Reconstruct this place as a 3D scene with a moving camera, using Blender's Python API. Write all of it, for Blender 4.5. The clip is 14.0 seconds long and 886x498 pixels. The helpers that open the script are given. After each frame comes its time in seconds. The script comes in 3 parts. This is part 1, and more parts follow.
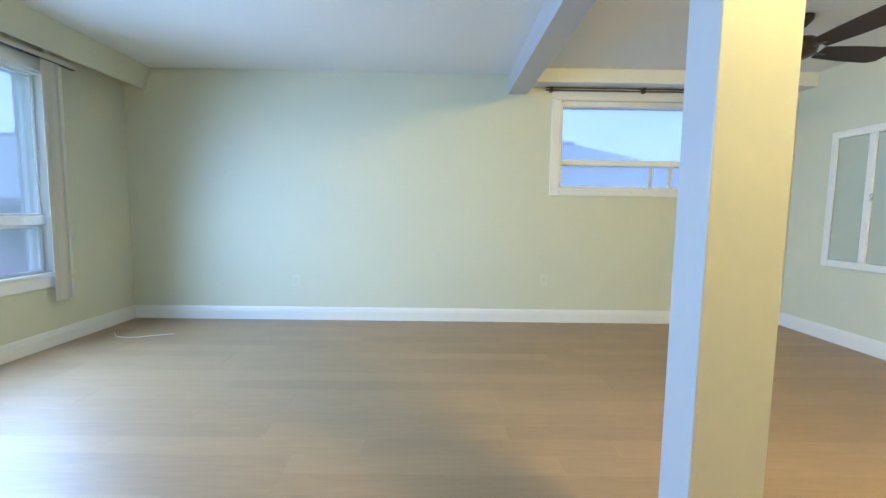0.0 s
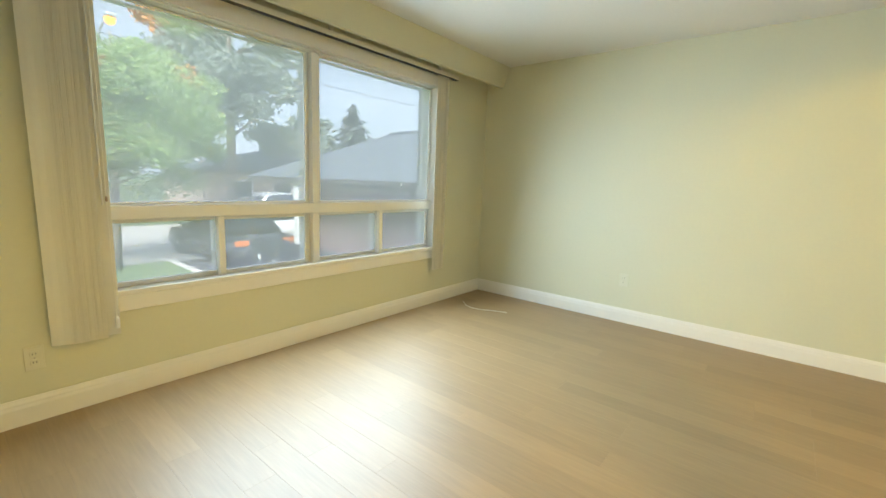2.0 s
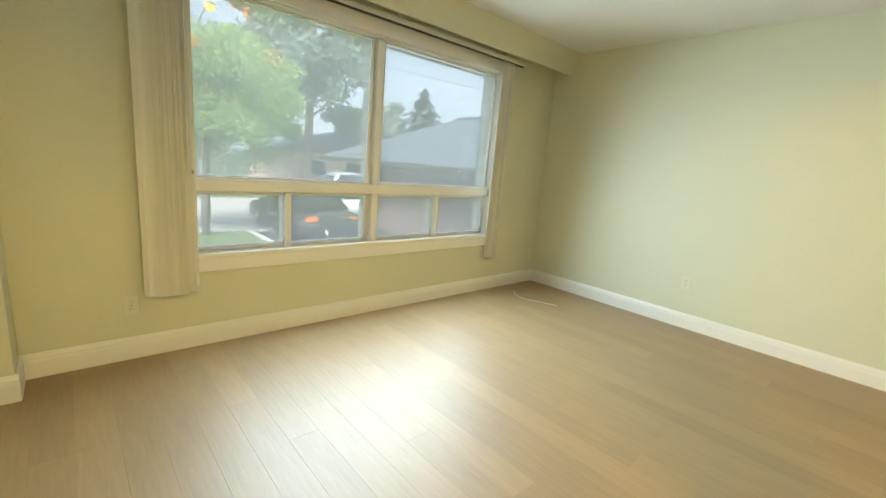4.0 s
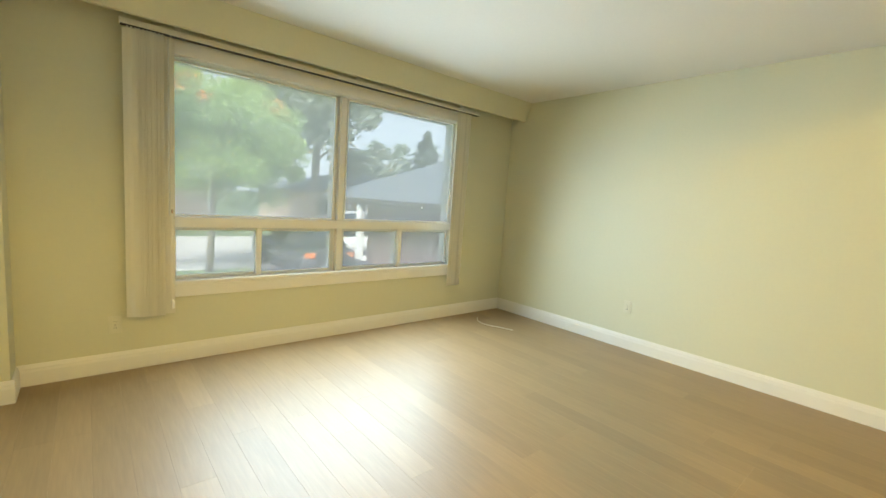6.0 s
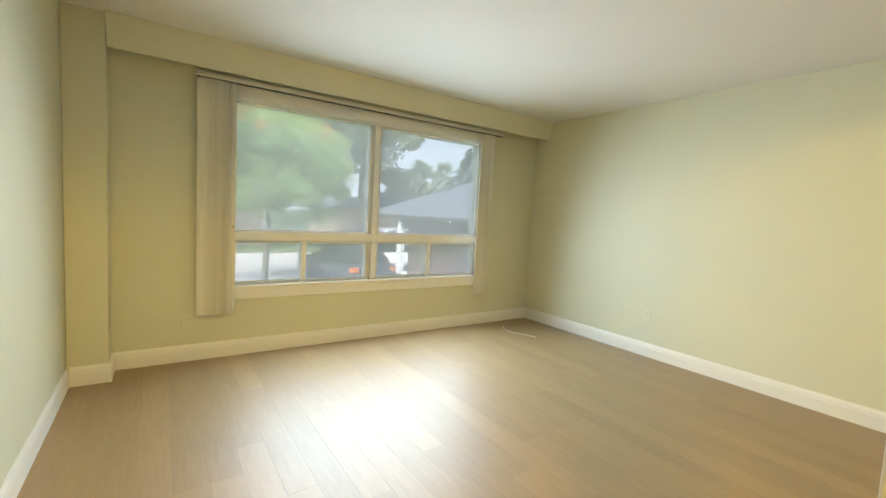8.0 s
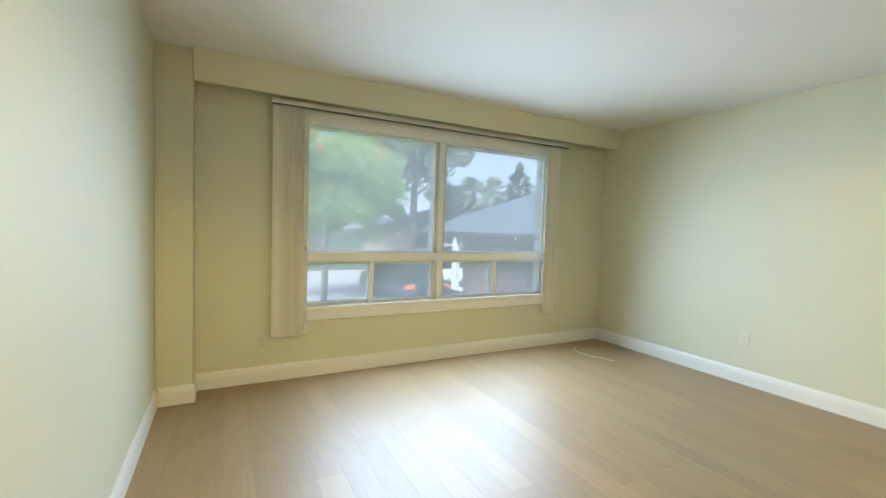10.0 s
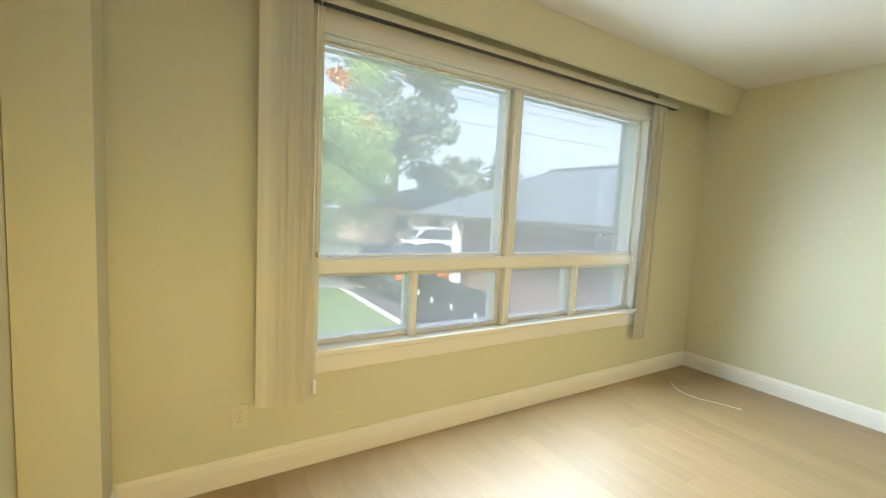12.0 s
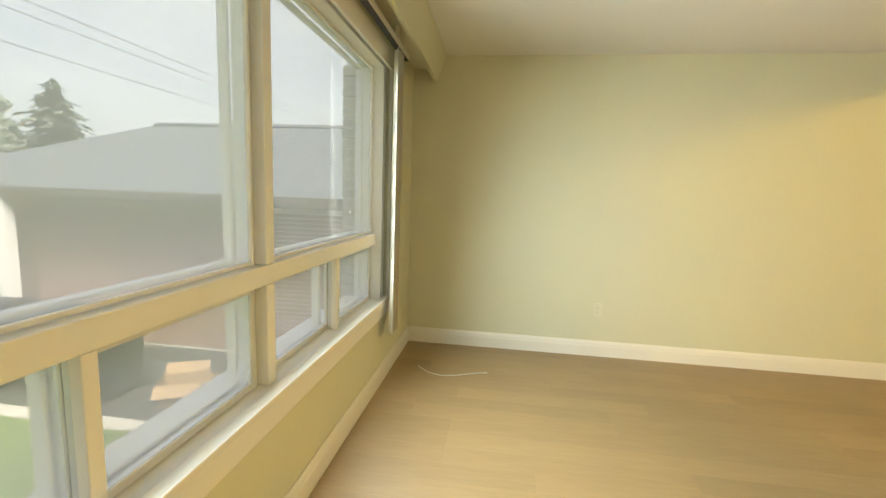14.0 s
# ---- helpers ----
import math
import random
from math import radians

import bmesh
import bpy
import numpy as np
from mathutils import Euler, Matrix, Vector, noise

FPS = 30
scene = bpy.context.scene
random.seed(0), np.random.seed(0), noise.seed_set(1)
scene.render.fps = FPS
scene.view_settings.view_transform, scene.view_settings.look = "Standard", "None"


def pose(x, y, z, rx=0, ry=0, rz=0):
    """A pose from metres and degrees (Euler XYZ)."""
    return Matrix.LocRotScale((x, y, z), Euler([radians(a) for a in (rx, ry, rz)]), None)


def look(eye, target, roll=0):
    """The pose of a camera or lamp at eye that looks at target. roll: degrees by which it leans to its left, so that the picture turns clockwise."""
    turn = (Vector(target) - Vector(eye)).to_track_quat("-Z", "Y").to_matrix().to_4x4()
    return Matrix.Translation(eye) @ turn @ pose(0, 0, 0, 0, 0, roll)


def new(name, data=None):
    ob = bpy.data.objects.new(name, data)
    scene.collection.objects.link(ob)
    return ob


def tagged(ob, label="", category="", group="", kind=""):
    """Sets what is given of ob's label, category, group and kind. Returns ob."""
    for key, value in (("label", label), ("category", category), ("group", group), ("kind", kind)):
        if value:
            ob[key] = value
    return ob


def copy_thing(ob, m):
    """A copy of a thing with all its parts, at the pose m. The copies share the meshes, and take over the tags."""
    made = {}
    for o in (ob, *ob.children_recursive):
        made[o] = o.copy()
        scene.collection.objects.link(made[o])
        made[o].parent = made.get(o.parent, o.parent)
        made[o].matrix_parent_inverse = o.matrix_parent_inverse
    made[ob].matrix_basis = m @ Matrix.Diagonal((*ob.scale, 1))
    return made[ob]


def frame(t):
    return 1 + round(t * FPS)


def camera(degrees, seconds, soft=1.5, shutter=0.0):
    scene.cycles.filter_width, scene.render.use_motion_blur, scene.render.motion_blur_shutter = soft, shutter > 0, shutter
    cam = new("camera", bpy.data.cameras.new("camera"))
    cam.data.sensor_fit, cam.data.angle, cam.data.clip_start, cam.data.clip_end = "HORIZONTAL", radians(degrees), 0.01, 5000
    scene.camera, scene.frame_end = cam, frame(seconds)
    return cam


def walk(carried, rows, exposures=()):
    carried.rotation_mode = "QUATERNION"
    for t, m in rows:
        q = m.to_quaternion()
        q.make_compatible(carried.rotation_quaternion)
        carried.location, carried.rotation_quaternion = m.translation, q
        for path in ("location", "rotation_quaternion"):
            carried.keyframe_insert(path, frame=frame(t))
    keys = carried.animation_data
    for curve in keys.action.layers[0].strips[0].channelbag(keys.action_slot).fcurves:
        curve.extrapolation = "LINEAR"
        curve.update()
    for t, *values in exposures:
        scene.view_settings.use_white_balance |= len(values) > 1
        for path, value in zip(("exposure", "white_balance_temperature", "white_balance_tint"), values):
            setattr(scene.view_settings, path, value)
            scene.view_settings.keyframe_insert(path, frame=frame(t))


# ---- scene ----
cam = camera(93.4, 14.0, soft=1.5)
PATH = [
    (0, (3.049, -4.16, 1.107), (3.069, -2.168, 0.929), 0.8),
    (0.2, (3.017, -4.117, 1.158), (2.908, -2.132, 0.942), 0.6),
    (0.5, (2.966, -4.037, 1.177), (2.665, -2.063, 1.061), 0.7),
    (1, (2.79, -4.023, 1.204), (2.092, -2.163, 0.977), 0.9),
    (1.5, (2.752, -3.986, 1.217), (1.735, -2.302, 0.857), 1.4),
    (2, (2.695, -3.984, 1.224), (1.449, -2.451, 0.91), 2.2),
    (2.5, (2.712, -4.003, 1.24), (1.35, -2.578, 0.904), 3.2),
    (2.7, (2.723, -4.008, 1.233), (1.357, -2.591, 0.881), 2.8),
    (4.8, (2.987, -3.83, 1.236), (1.464, -2.584, 0.881), 5.4),
    (5, (3.076, -3.784, 1.227), (1.529, -2.552, 0.928), 4.8),
    (5.5, (3.33, -3.798, 1.297), (1.745, -2.61, 1.018), 4.6),
    (6, (3.395, -3.872, 1.268), (1.889, -2.576, 1.043), 3.9),
    (6.5, (3.361, -3.953, 1.28), (1.902, -2.604, 1.047), 3.1),
    (7, (3.542, -3.816, 1.268), (1.937, -2.635, 1.094), 3.7),
    (7.5, (3.706, -3.807, 1.287), (2.052, -2.687, 1.183), 2.8),
    (8, (3.784, -3.929, 1.259), (2.139, -2.802, 1.1), 3.1),
    (8.5, (3.889, -4.031, 1.24), (2.264, -2.875, 1.088), 1.8),
    (9, (3.928, -4.034, 1.281), (2.23, -2.988, 1.132), 1.9),
    (9.2, (3.911, -4.036, 1.273), (2.15, -3.098, 1.142), 0.9),
    (11.5, (2.412, -3.947, 1.285), (0.652, -3.001, 1.221), 2.9),
    (12, (2.039, -3.946, 1.313), (0.343, -2.902, 1.131), 3.0),
    (12.5, (1.693, -3.908, 1.339), (-0.012, -2.884, 1.122), 4.2),
    (13, (1.329, -3.915, 1.297), (-0.102, -2.539, 1.052), 4.0),
    (13.5, (1.014, -3.824, 1.302), (0.006, -2.113, 1.065), 3.2),
    (14, (0.766, -3.554, 1.31), (0.506, -1.588, 1.053), 2.1),
]
EXPOSURES = [(0, 1.35, 4560, 12), (0.5, 1.18, 4900, 12), (1, 1.2, 5350, 8), (2, 1.36, 6450, 5), (5, 1.35, 6650, 3), (7, 1.34, 6850, 5), (8.5, 1.26, 6200, 8), (9, 1.14, 5300, 8), (11.5, 1.56, 6550, 8), (12.5, 1.55, 6500, 8), (13, 1.46, 6800, 6), (13.5, 1.34, 6900, 6), (14, 1.29, 8200, 8)]

walk(cam, [(t, look(eye, target, roll)) for t, eye, target, roll in PATH], EXPOSURES)

# ---- world, sun, large lights ----
world = bpy.data.worlds.new("world")
scene.world = world
world.use_nodes = True
wn, wl = world.node_tree.nodes, world.node_tree.links
bg = wn["Background"]
sky = wn.new("ShaderNodeTexSky")
sky.sky_type = "NISHITA"
sky.sun_disc = False
sky.sun_elevation, sky.sun_rotation = radians(48), radians(132)
sky.air_density, sky.dust_density, sky.ozone_density = 1.0, 4.0, 1.0
cloud = wn.new("ShaderNodeMixRGB")
cloud.inputs[0].default_value = 0.72
cloud.inputs[2].default_value = (4.3, 4.75, 5.7, 1)
wc, wm, wz, wr = wn.new("ShaderNodeTexCoord"), wn.new("ShaderNodeMapping"), wn.new("ShaderNodeTexNoise"), wn.new("ShaderNodeMapRange")
wm.inputs["Scale"].default_value = (1.0, 1.0, 3.5)
wz.inputs["Scale"].default_value, wz.inputs["Detail"].default_value = 2.2, 5
wr.inputs[1].default_value, wr.inputs[2].default_value, wr.inputs[3].default_value, wr.inputs[4].default_value = 0.3, 0.7, 0.45, 0.95
wl.new(wc.outputs["Generated"], wm.inputs[0]); wl.new(wm.outputs[0], wz.inputs[0])
wl.new(wz.outputs[0], wr.inputs[0]); wl.new(wr.outputs[0], cloud.inputs[0])
wl.new(sky.outputs[0], cloud.inputs[1])
wl.new(cloud.outputs[0], bg.inputs[0])
bg.inputs[1].default_value = 0.109


def lamp(name, kind, m, energy, color, **kw):
    d = bpy.data.lights.new(name, kind)
    d.energy, d.color = energy, color
    for k, v in kw.items():
        if k == "size": d.size = v
        if k == "size_y": d.size_y = v
        if k == "spread": d.spread = v
        if k == "angle": d.angle = v
        if k == "radius": d.shadow_soft_size = v
    if kind == "AREA": d.shape = "RECTANGLE"
    ob = new(name, d)
    ob.matrix_world = m
    return ob


# overcast daylight: a wide soft sun, and the sky's light in the wide window's opening
lamp("sun", "SUN", look((0, 0, 0), (-0.50, 0.45, -0.75)), 4.0, (1.0, 0.98, 0.96), angle=radians(25))
for z in (0.86, 1.14, 1.42, 1.70, 1.98):
    lamp("window_skylight", "AREA", look((0.022, -2.12, z), (3.022, -2.12, z - 1.15)), 7.6, (0.66, 0.83, 1.0), size=2.28, size_y=0.2, spread=radians(146))
# the warm bulb of the flush ceiling light beside the post
lamp("ceiling_bulb", "POINT", pose(4.32, -3.64, 2.385), 92, (1.0, 0.655, 0.145), radius=0.09)


# ---- materials ----
def mat(name, color, rough=0.6, metal=0.0, grain=0.0, scale=8.0, bump=0.0, bscale=60.0, stretch=None, rnd=0.0, island=0.0, spec=0.5, blotch=0.0):
    m = bpy.data.materials.new(name)
    m.use_nodes = True
    n, l = m.node_tree.nodes, m.node_tree.links
    b = n["Principled BSDF"]
    b.inputs["Roughness"].default_value = rough
    b.inputs["Metallic"].default_value = metal
    b.inputs["Specular IOR Level"].default_value = spec
    tc = n.new("ShaderNodeTexCoord")
    mp = n.new("ShaderNodeMapping")
    l.new(tc.outputs["Object"], mp.inputs[0])
    if stretch: mp.inputs["Scale"].default_value = stretch
    hs = n.new("ShaderNodeHueSaturation")
    hs.inputs["Color"].default_value = (*color, 1)
    val = None

    def add(sock, amount):
        nonlocal val
        mr = n.new("ShaderNodeMapRange")
        mr.inputs[3].default_value, mr.inputs[4].default_value = -amount, amount
        l.new(sock, mr.inputs[0])
        ad = n.new("ShaderNodeMath")
        ad.operation = "ADD"
        if val is None: ad.inputs[0].default_value = 1.0
        else: l.new(val, ad.inputs[0])
        l.new(mr.outputs[0], ad.inputs[1])
        val = ad.outputs[0]

    if grain:
        t = n.new("ShaderNodeTexNoise")
        t.inputs["Scale"].default_value, t.inputs["Detail"].default_value = scale, 6
        l.new(mp.outputs[0], t.inputs[0])
        add(t.outputs[0], grain)
    if blotch:
        t2 = n.new("ShaderNodeTexNoise")
        t2.inputs["Scale"].default_value, t2.inputs["Detail"].default_value = 1.3, 3
        l.new(tc.outputs["Object"], t2.inputs[0])
        add(t2.outputs[0], blotch)
    if rnd:
        add(n.new("ShaderNodeObjectInfo").outputs["Random"], rnd)
    if island:
        add(n.new("ShaderNodeNewGeometry").outputs["Random Per Island"], island)
    if val is not None: l.new(val, hs.inputs["Value"])
    l.new(hs.outputs[0], b.inputs["Base Color"])
    if bump:
        t3 = n.new("ShaderNodeTexNoise")
        t3.inputs["Scale"].default_value, t3.inputs["Detail"].default_value = bscale, 4
        l.new(mp.outputs[0], t3.inputs[0])
        bp = n.new("ShaderNodeBump")
        bp.inputs["Strength"].default_value, bp.inputs["Distance"].default_value = bump, 0.004
        l.new(t3.outputs[0], bp.inputs["Height"])
        l.new(bp.outputs[0], b.inputs["Normal"])
    return m


def glass_mat(name, tint=(0.95, 0.97, 0.98), haze=0.0):
    """Thin clear glass with a mirror sheen that grows at a slant, and a milky translucent share that puts haze over the
    view.
    """
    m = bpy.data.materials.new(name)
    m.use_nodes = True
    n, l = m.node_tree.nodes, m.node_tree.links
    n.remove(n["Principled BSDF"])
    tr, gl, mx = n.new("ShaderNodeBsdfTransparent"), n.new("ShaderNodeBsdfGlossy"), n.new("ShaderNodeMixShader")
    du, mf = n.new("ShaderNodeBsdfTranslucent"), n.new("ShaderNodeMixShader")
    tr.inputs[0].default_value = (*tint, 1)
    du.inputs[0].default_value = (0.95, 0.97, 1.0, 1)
    mf.inputs[0].default_value = haze
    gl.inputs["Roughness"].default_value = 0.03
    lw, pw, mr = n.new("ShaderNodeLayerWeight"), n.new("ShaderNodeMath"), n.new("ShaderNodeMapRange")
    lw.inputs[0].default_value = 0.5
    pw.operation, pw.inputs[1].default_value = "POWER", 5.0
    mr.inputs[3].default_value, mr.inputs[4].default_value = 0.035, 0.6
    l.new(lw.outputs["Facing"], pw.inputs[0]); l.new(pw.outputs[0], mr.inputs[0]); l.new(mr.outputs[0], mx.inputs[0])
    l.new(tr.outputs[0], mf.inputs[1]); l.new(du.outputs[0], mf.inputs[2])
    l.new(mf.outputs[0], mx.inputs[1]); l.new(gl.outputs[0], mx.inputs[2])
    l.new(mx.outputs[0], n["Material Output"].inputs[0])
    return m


def glow_mat(name, color, strength):
    m = bpy.data.materials.new(name)
    m.use_nodes = True
    b = m.node_tree.nodes["Principled BSDF"]
    b.inputs["Base Color"].default_value = (*color, 1)
    b.inputs["Emission Color"].default_value = (*color, 1)
    b.inputs["Emission Strength"].default_value = strength
    return m


def thin_cloth(m, color, amount):
    """Lets light shine through a thin fabric or leaf."""
    n, l = m.node_tree.nodes, m.node_tree.links
    t, mx = n.new("ShaderNodeBsdfTranslucent"), n.new("ShaderNodeMixShader")
    t.inputs[0].default_value = (*color, 1)
    mx.inputs[0].default_value = amount
    l.new(n["Principled BSDF"].outputs[0], mx.inputs[1]); l.new(t.outputs[0], mx.inputs[2])
    l.new(mx.outputs[0], n["Material Output"].inputs[0])


M_WALL = mat("wall_paint", (0.65, 0.64, 0.48), 0.55, grain=0.025, scale=40, bump=0.12, bscale=180, blotch=0.03, spec=0.35)
M_CEIL = mat("ceiling_paint", (0.78, 0.77, 0.73), 0.8, grain=0.03, scale=60, bump=0.3, bscale=160, blotch=0.02)
M_TRIM = mat("trim_paint", (0.80, 0.78, 0.72), 0.35, grain=0.02, scale=20, bump=0.04, bscale=40, blotch=0.02)
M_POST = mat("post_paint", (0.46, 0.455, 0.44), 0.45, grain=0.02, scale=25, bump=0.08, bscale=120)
M_FLOOR = mat("floor_laminate", (0.31, 0.205, 0.096), 0.47, grain=0.20, scale=9, stretch=(0.6, 9, 9), bump=0.12, bscale=14, rnd=0.09, spec=0.85, blotch=0.06)
floor_bsdf = M_FLOOR.node_tree.nodes["Principled BSDF"]
floor_bsdf.inputs["Coat Weight"].default_value, floor_bsdf.inputs["Coat Roughness"].default_value = 0.18, 0.46
M_SUB = mat("underlay", (0.05, 0.04, 0.03), 0.8, grain=0.1)
M_VINYL = mat("window_vinyl", (0.82, 0.81, 0.77), 0.4, grain=0.02, scale=15, bump=0.03)
M_SASH = mat("sash_aluminium", (0.68, 0.70, 0.71), 0.35, metal=0.3, grain=0.05, scale=30)
M_GLASS = glass_mat("window_glass", haze=0.26)
M_VANE = mat("vane_fabric", (0.86, 0.83, 0.72), 0.6, grain=0.02, scale=70, stretch=(1, 1, 0.0005), bump=0.4, bscale=200, rnd=0.06)
thin_cloth(M_VANE, (0.78, 0.74, 0.64), 0.15)
M_RAIL = mat("rail_enamel", (0.70, 0.67, 0.58), 0.35, grain=0.04, scale=20)
M_PLASTIC = mat("white_plastic", (0.75, 0.74, 0.68), 0.35, grain=0.02)
M_PLATE = mat("cream_plate", (0.68, 0.665, 0.52), 0.4, grain=0.02)
M_DARK = mat("dark_slot", (0.03, 0.03, 0.03), 0.5)
M_CHROME = mat("chrome", (0.7, 0.7, 0.7), 0.15, metal=1.0)
M_FANWOOD = mat("fan_blade_wood", (0.03, 0.018, 0.014), 0.6, grain=0.3, scale=10, stretch=(1, 8, 8))
M_BRONZE = mat("bronze_metal", (0.06, 0.045, 0.035), 0.35, metal=0.8, grain=0.1)
M_SODIUM = glow_mat("sodium_lens", (1.0, 0.36, 0.05), 1.6)
M_BULB = glow_mat("lamp_diffuser", (1.0, 0.86, 0.6), 6.0)
M_BRICK = mat("brick", (0.27, 0.175, 0.147), 0.85, grain=0.22, scale=14, bump=0.5, bscale=60, rnd=0.14, blotch=0.08)
M_BRICKPALE = mat("pale_brick", (0.46, 0.44, 0.42), 0.85, grain=0.15, scale=14, bump=0.4, bscale=60, rnd=0.10)
M_COLUMN = mat("column_paint", (0.66, 0.67, 0.68), 0.5, grain=0.05)
M_MORTAR = mat("mortar", (0.70, 0.67, 0.63), 0.9, grain=0.12, scale=20, bump=0.4)
M_SHINGLE = mat("roof_shingle", (0.105, 0.122, 0.145), 0.9, grain=0.22, scale=6, bump=0.5, bscale=40, blotch=0.08, island=0.08, spec=0.2)
M_ROOFPALE = mat("pale_roof", (0.46, 0.47, 0.49), 0.6, grain=0.1, scale=5, island=0.08)
M_FASCIA = mat("dark_fascia", (0.075, 0.07, 0.07), 0.5, grain=0.15)
M_WHITE = mat("white_metal", (0.75, 0.76, 0.77), 0.4, grain=0.04)
M_GRASS = mat("grass", (0.14, 0.20, 0.065), 0.9, grain=0.35, scale=5, bump=0.8, bscale=90, blotch=0.2)
M_BLADE = mat("grass_blade", (0.155, 0.225, 0.075), 0.8, island=0.35)
M_ASPHALT = mat("asphalt", (0.055, 0.055, 0.058), 0.9, grain=0.3, scale=30, bump=0.6, bscale=200, blotch=0.15)
M_ROAD = mat("worn_road", (0.38, 0.365, 0.355), 0.9, grain=0.14, scale=12, bump=0.4, bscale=120, blotch=0.1)
M_CONC = mat("concrete", (0.50, 0.48, 0.45), 0.85, grain=0.15, scale=12, bump=0.4, bscale=90, blotch=0.08)
M_EARTH = mat("far_ground", (0.10, 0.13, 0.07), 0.95, grain=0.3, scale=0.3, blotch=0.1)
M_BARK = mat("bark", (0.25, 0.215, 0.185), 0.9, grain=0.3, scale=12, stretch=(3, 3, 0.6), bump=1.0, bscale=25)
M_LEAF = mat("maple_leaf", (0.32, 0.42, 0.17), 0.7, island=0.22)
# leaves of the distant trees: haze is mixed into the colour as pale grey
M_LEAFHAZY = mat("hazy_far_leaf", (0.27, 0.31, 0.27), 0.8, island=0.2)
thin_cloth(M_LEAF, (0.50, 0.66, 0.25), 0.45)
thin_cloth(M_LEAFHAZY, (0.45, 0.52, 0.42), 0.4)
M_LEAFOR = mat("orange_leaf", (0.62, 0.26, 0.05), 0.6, island=0.35)
M_NEEDLE = mat("conifer_needle", (0.095, 0.125, 0.11), 0.8, island=0.4)
M_CARBLK = mat("black_car_paint", (0.10, 0.105, 0.115), 0.16, metal=0.6, grain=0.05, spec=1.0)
M_CARWHT = mat("white_car_paint", (0.58, 0.59, 0.60), 0.25, grain=0.02, spec=0.7)
M_CARSIL = mat("silver_car_paint", (0.50, 0.52, 0.54), 0.28, metal=0.5, grain=0.03)
M_CARGLASS = mat("car_glass", (0.02, 0.025, 0.03), 0.08, spec=0.8)
M_RUBBER = mat("rubber", (0.02, 0.02, 0.02), 0.8, grain=0.1)
M_TAIL = mat("tail_lamp", (0.75, 0.20, 0.03), 0.2, spec=0.8)
M_BIN = mat("bin_plastic", (0.018, 0.02, 0.022), 0.45, grain=0.1, bump=0.1)
M_CARD = mat("cardboard", (0.40, 0.27, 0.16), 0.8, grain=0.08, scale=8)
M_SIDING = mat("pale_siding", (0.60, 0.46, 0.35), 0.8, grain=0.1, blotch=0.08)
M_CABLE = mat("white_cable", (0.60, 0.57, 0.48), 0.4)
M_WIRE = mat("power_line", (0.03, 0.03, 0.03), 0.6)


# ---- mesh helpers ----
def box(bm, x0, x1, y0, y1, z0, z1, bev=0.0):
    vs = [bm.verts.new(v) for v in ((x0, y0, z0), (x1, y0, z0), (x1, y1, z0), (x0, y1, z0), (x0, y0, z1), (x1, y0, z1), (x1, y1, z1), (x0, y1, z1))]
    fs = [bm.faces.new([vs[i] for i in q]) for q in ((3, 2, 1, 0), (4, 5, 6, 7), (0, 1, 5, 4), (1, 2, 6, 5), (2, 3, 7, 6), (3, 0, 4, 7))]
    if bev:
        es = list({e for f in fs for e in f.edges})
        bmesh.ops.bevel(bm, geom=es, offset=bev, segments=2, affect="EDGES", profile=0.5)
    return bm


def boxed(*a, **k):
    return box(bmesh.new(), *a, **k)


def lathe(bm, prof, center=(0, 0, 0), seg=24, axis="z"):
    rings = []
    for r, h in prof:
        ring = []
        for i in range(seg):
            a = 2 * math.pi * i / seg
            p = (r * math.cos(a), r * math.sin(a), h)
            if axis == "y": p = (p[0], p[2], p[1])
            if axis == "x": p = (p[2], p[0], p[1])
            ring.append(bm.verts.new(Vector(p) + Vector(center)))
        rings.append(ring)
    for a, b in zip(rings, rings[1:]):
        for i in range(seg):
            bm.faces.new((a[i], a[(i + 1) % seg], b[(i + 1) % seg], b[i]))
    bm.faces.new(rings[0][::-1])
    bm.faces.new(rings[-1])
    bmesh.ops.recalc_face_normals(bm, faces=bm.faces[:])
    return bm


def tube(bm, pts, radii, seg=8):
    pts = [Vector(p) for p in pts]
    rings = []
    for i, p in enumerate(pts):
        d = (pts[min(i + 1, len(pts) - 1)] - pts[max(i - 1, 0)]).normalized()
        u = d.orthogonal().normalized() if abs(d.z) > 0.9 else d.cross(Vector((0, 0, 1))).normalized()
        v = d.cross(u)
        r = radii[i] if isinstance(radii, (list, tuple)) else radii
        rings.append([bm.verts.new(p + r * (u * math.cos(2 * math.pi * k / seg) + v * math.sin(2 * math.pi * k / seg))) for k in range(seg)])
    for a, b in zip(rings, rings[1:]):
        for k in range(seg):
            bm.faces.new((a[k], a[(k + 1) % seg], b[(k + 1) % seg], b[k]))
    bm.faces.new(rings[0][::-1]); bm.faces.new(rings[-1])
    bmesh.ops.recalc_face_normals(bm, faces=bm.faces[:])
    return bm


def to_mesh(name, bm, material, smooth=False):
    me = bpy.data.meshes.new(name)
    bm.to_mesh(me); bm.free()
    me.materials.append(material)
    if smooth:
        me.polygons.foreach_set("use_smooth", [True] * len(me.polygons))
    return me


def part(name, bm, material, parent=None, label="", smooth=False):
    ob = new(name, to_mesh(name, bm, material, smooth))
    if parent is not None: ob.parent = parent
    return tagged(ob, label)


def piece(name, me, parent, m):
    ob = new(name, me)
    ob.parent = parent
    ob.matrix_basis = m
    return ob


def thing(name, label, category, group="", kind="", at=None):
    ob = new(name)
    if at is not None: ob.matrix_basis = at
    return tagged(ob, label, category, group, kind)


def structure(name, bm, material, label, category):
    return tagged(part(name, bm, material), label, category, kind="structure")


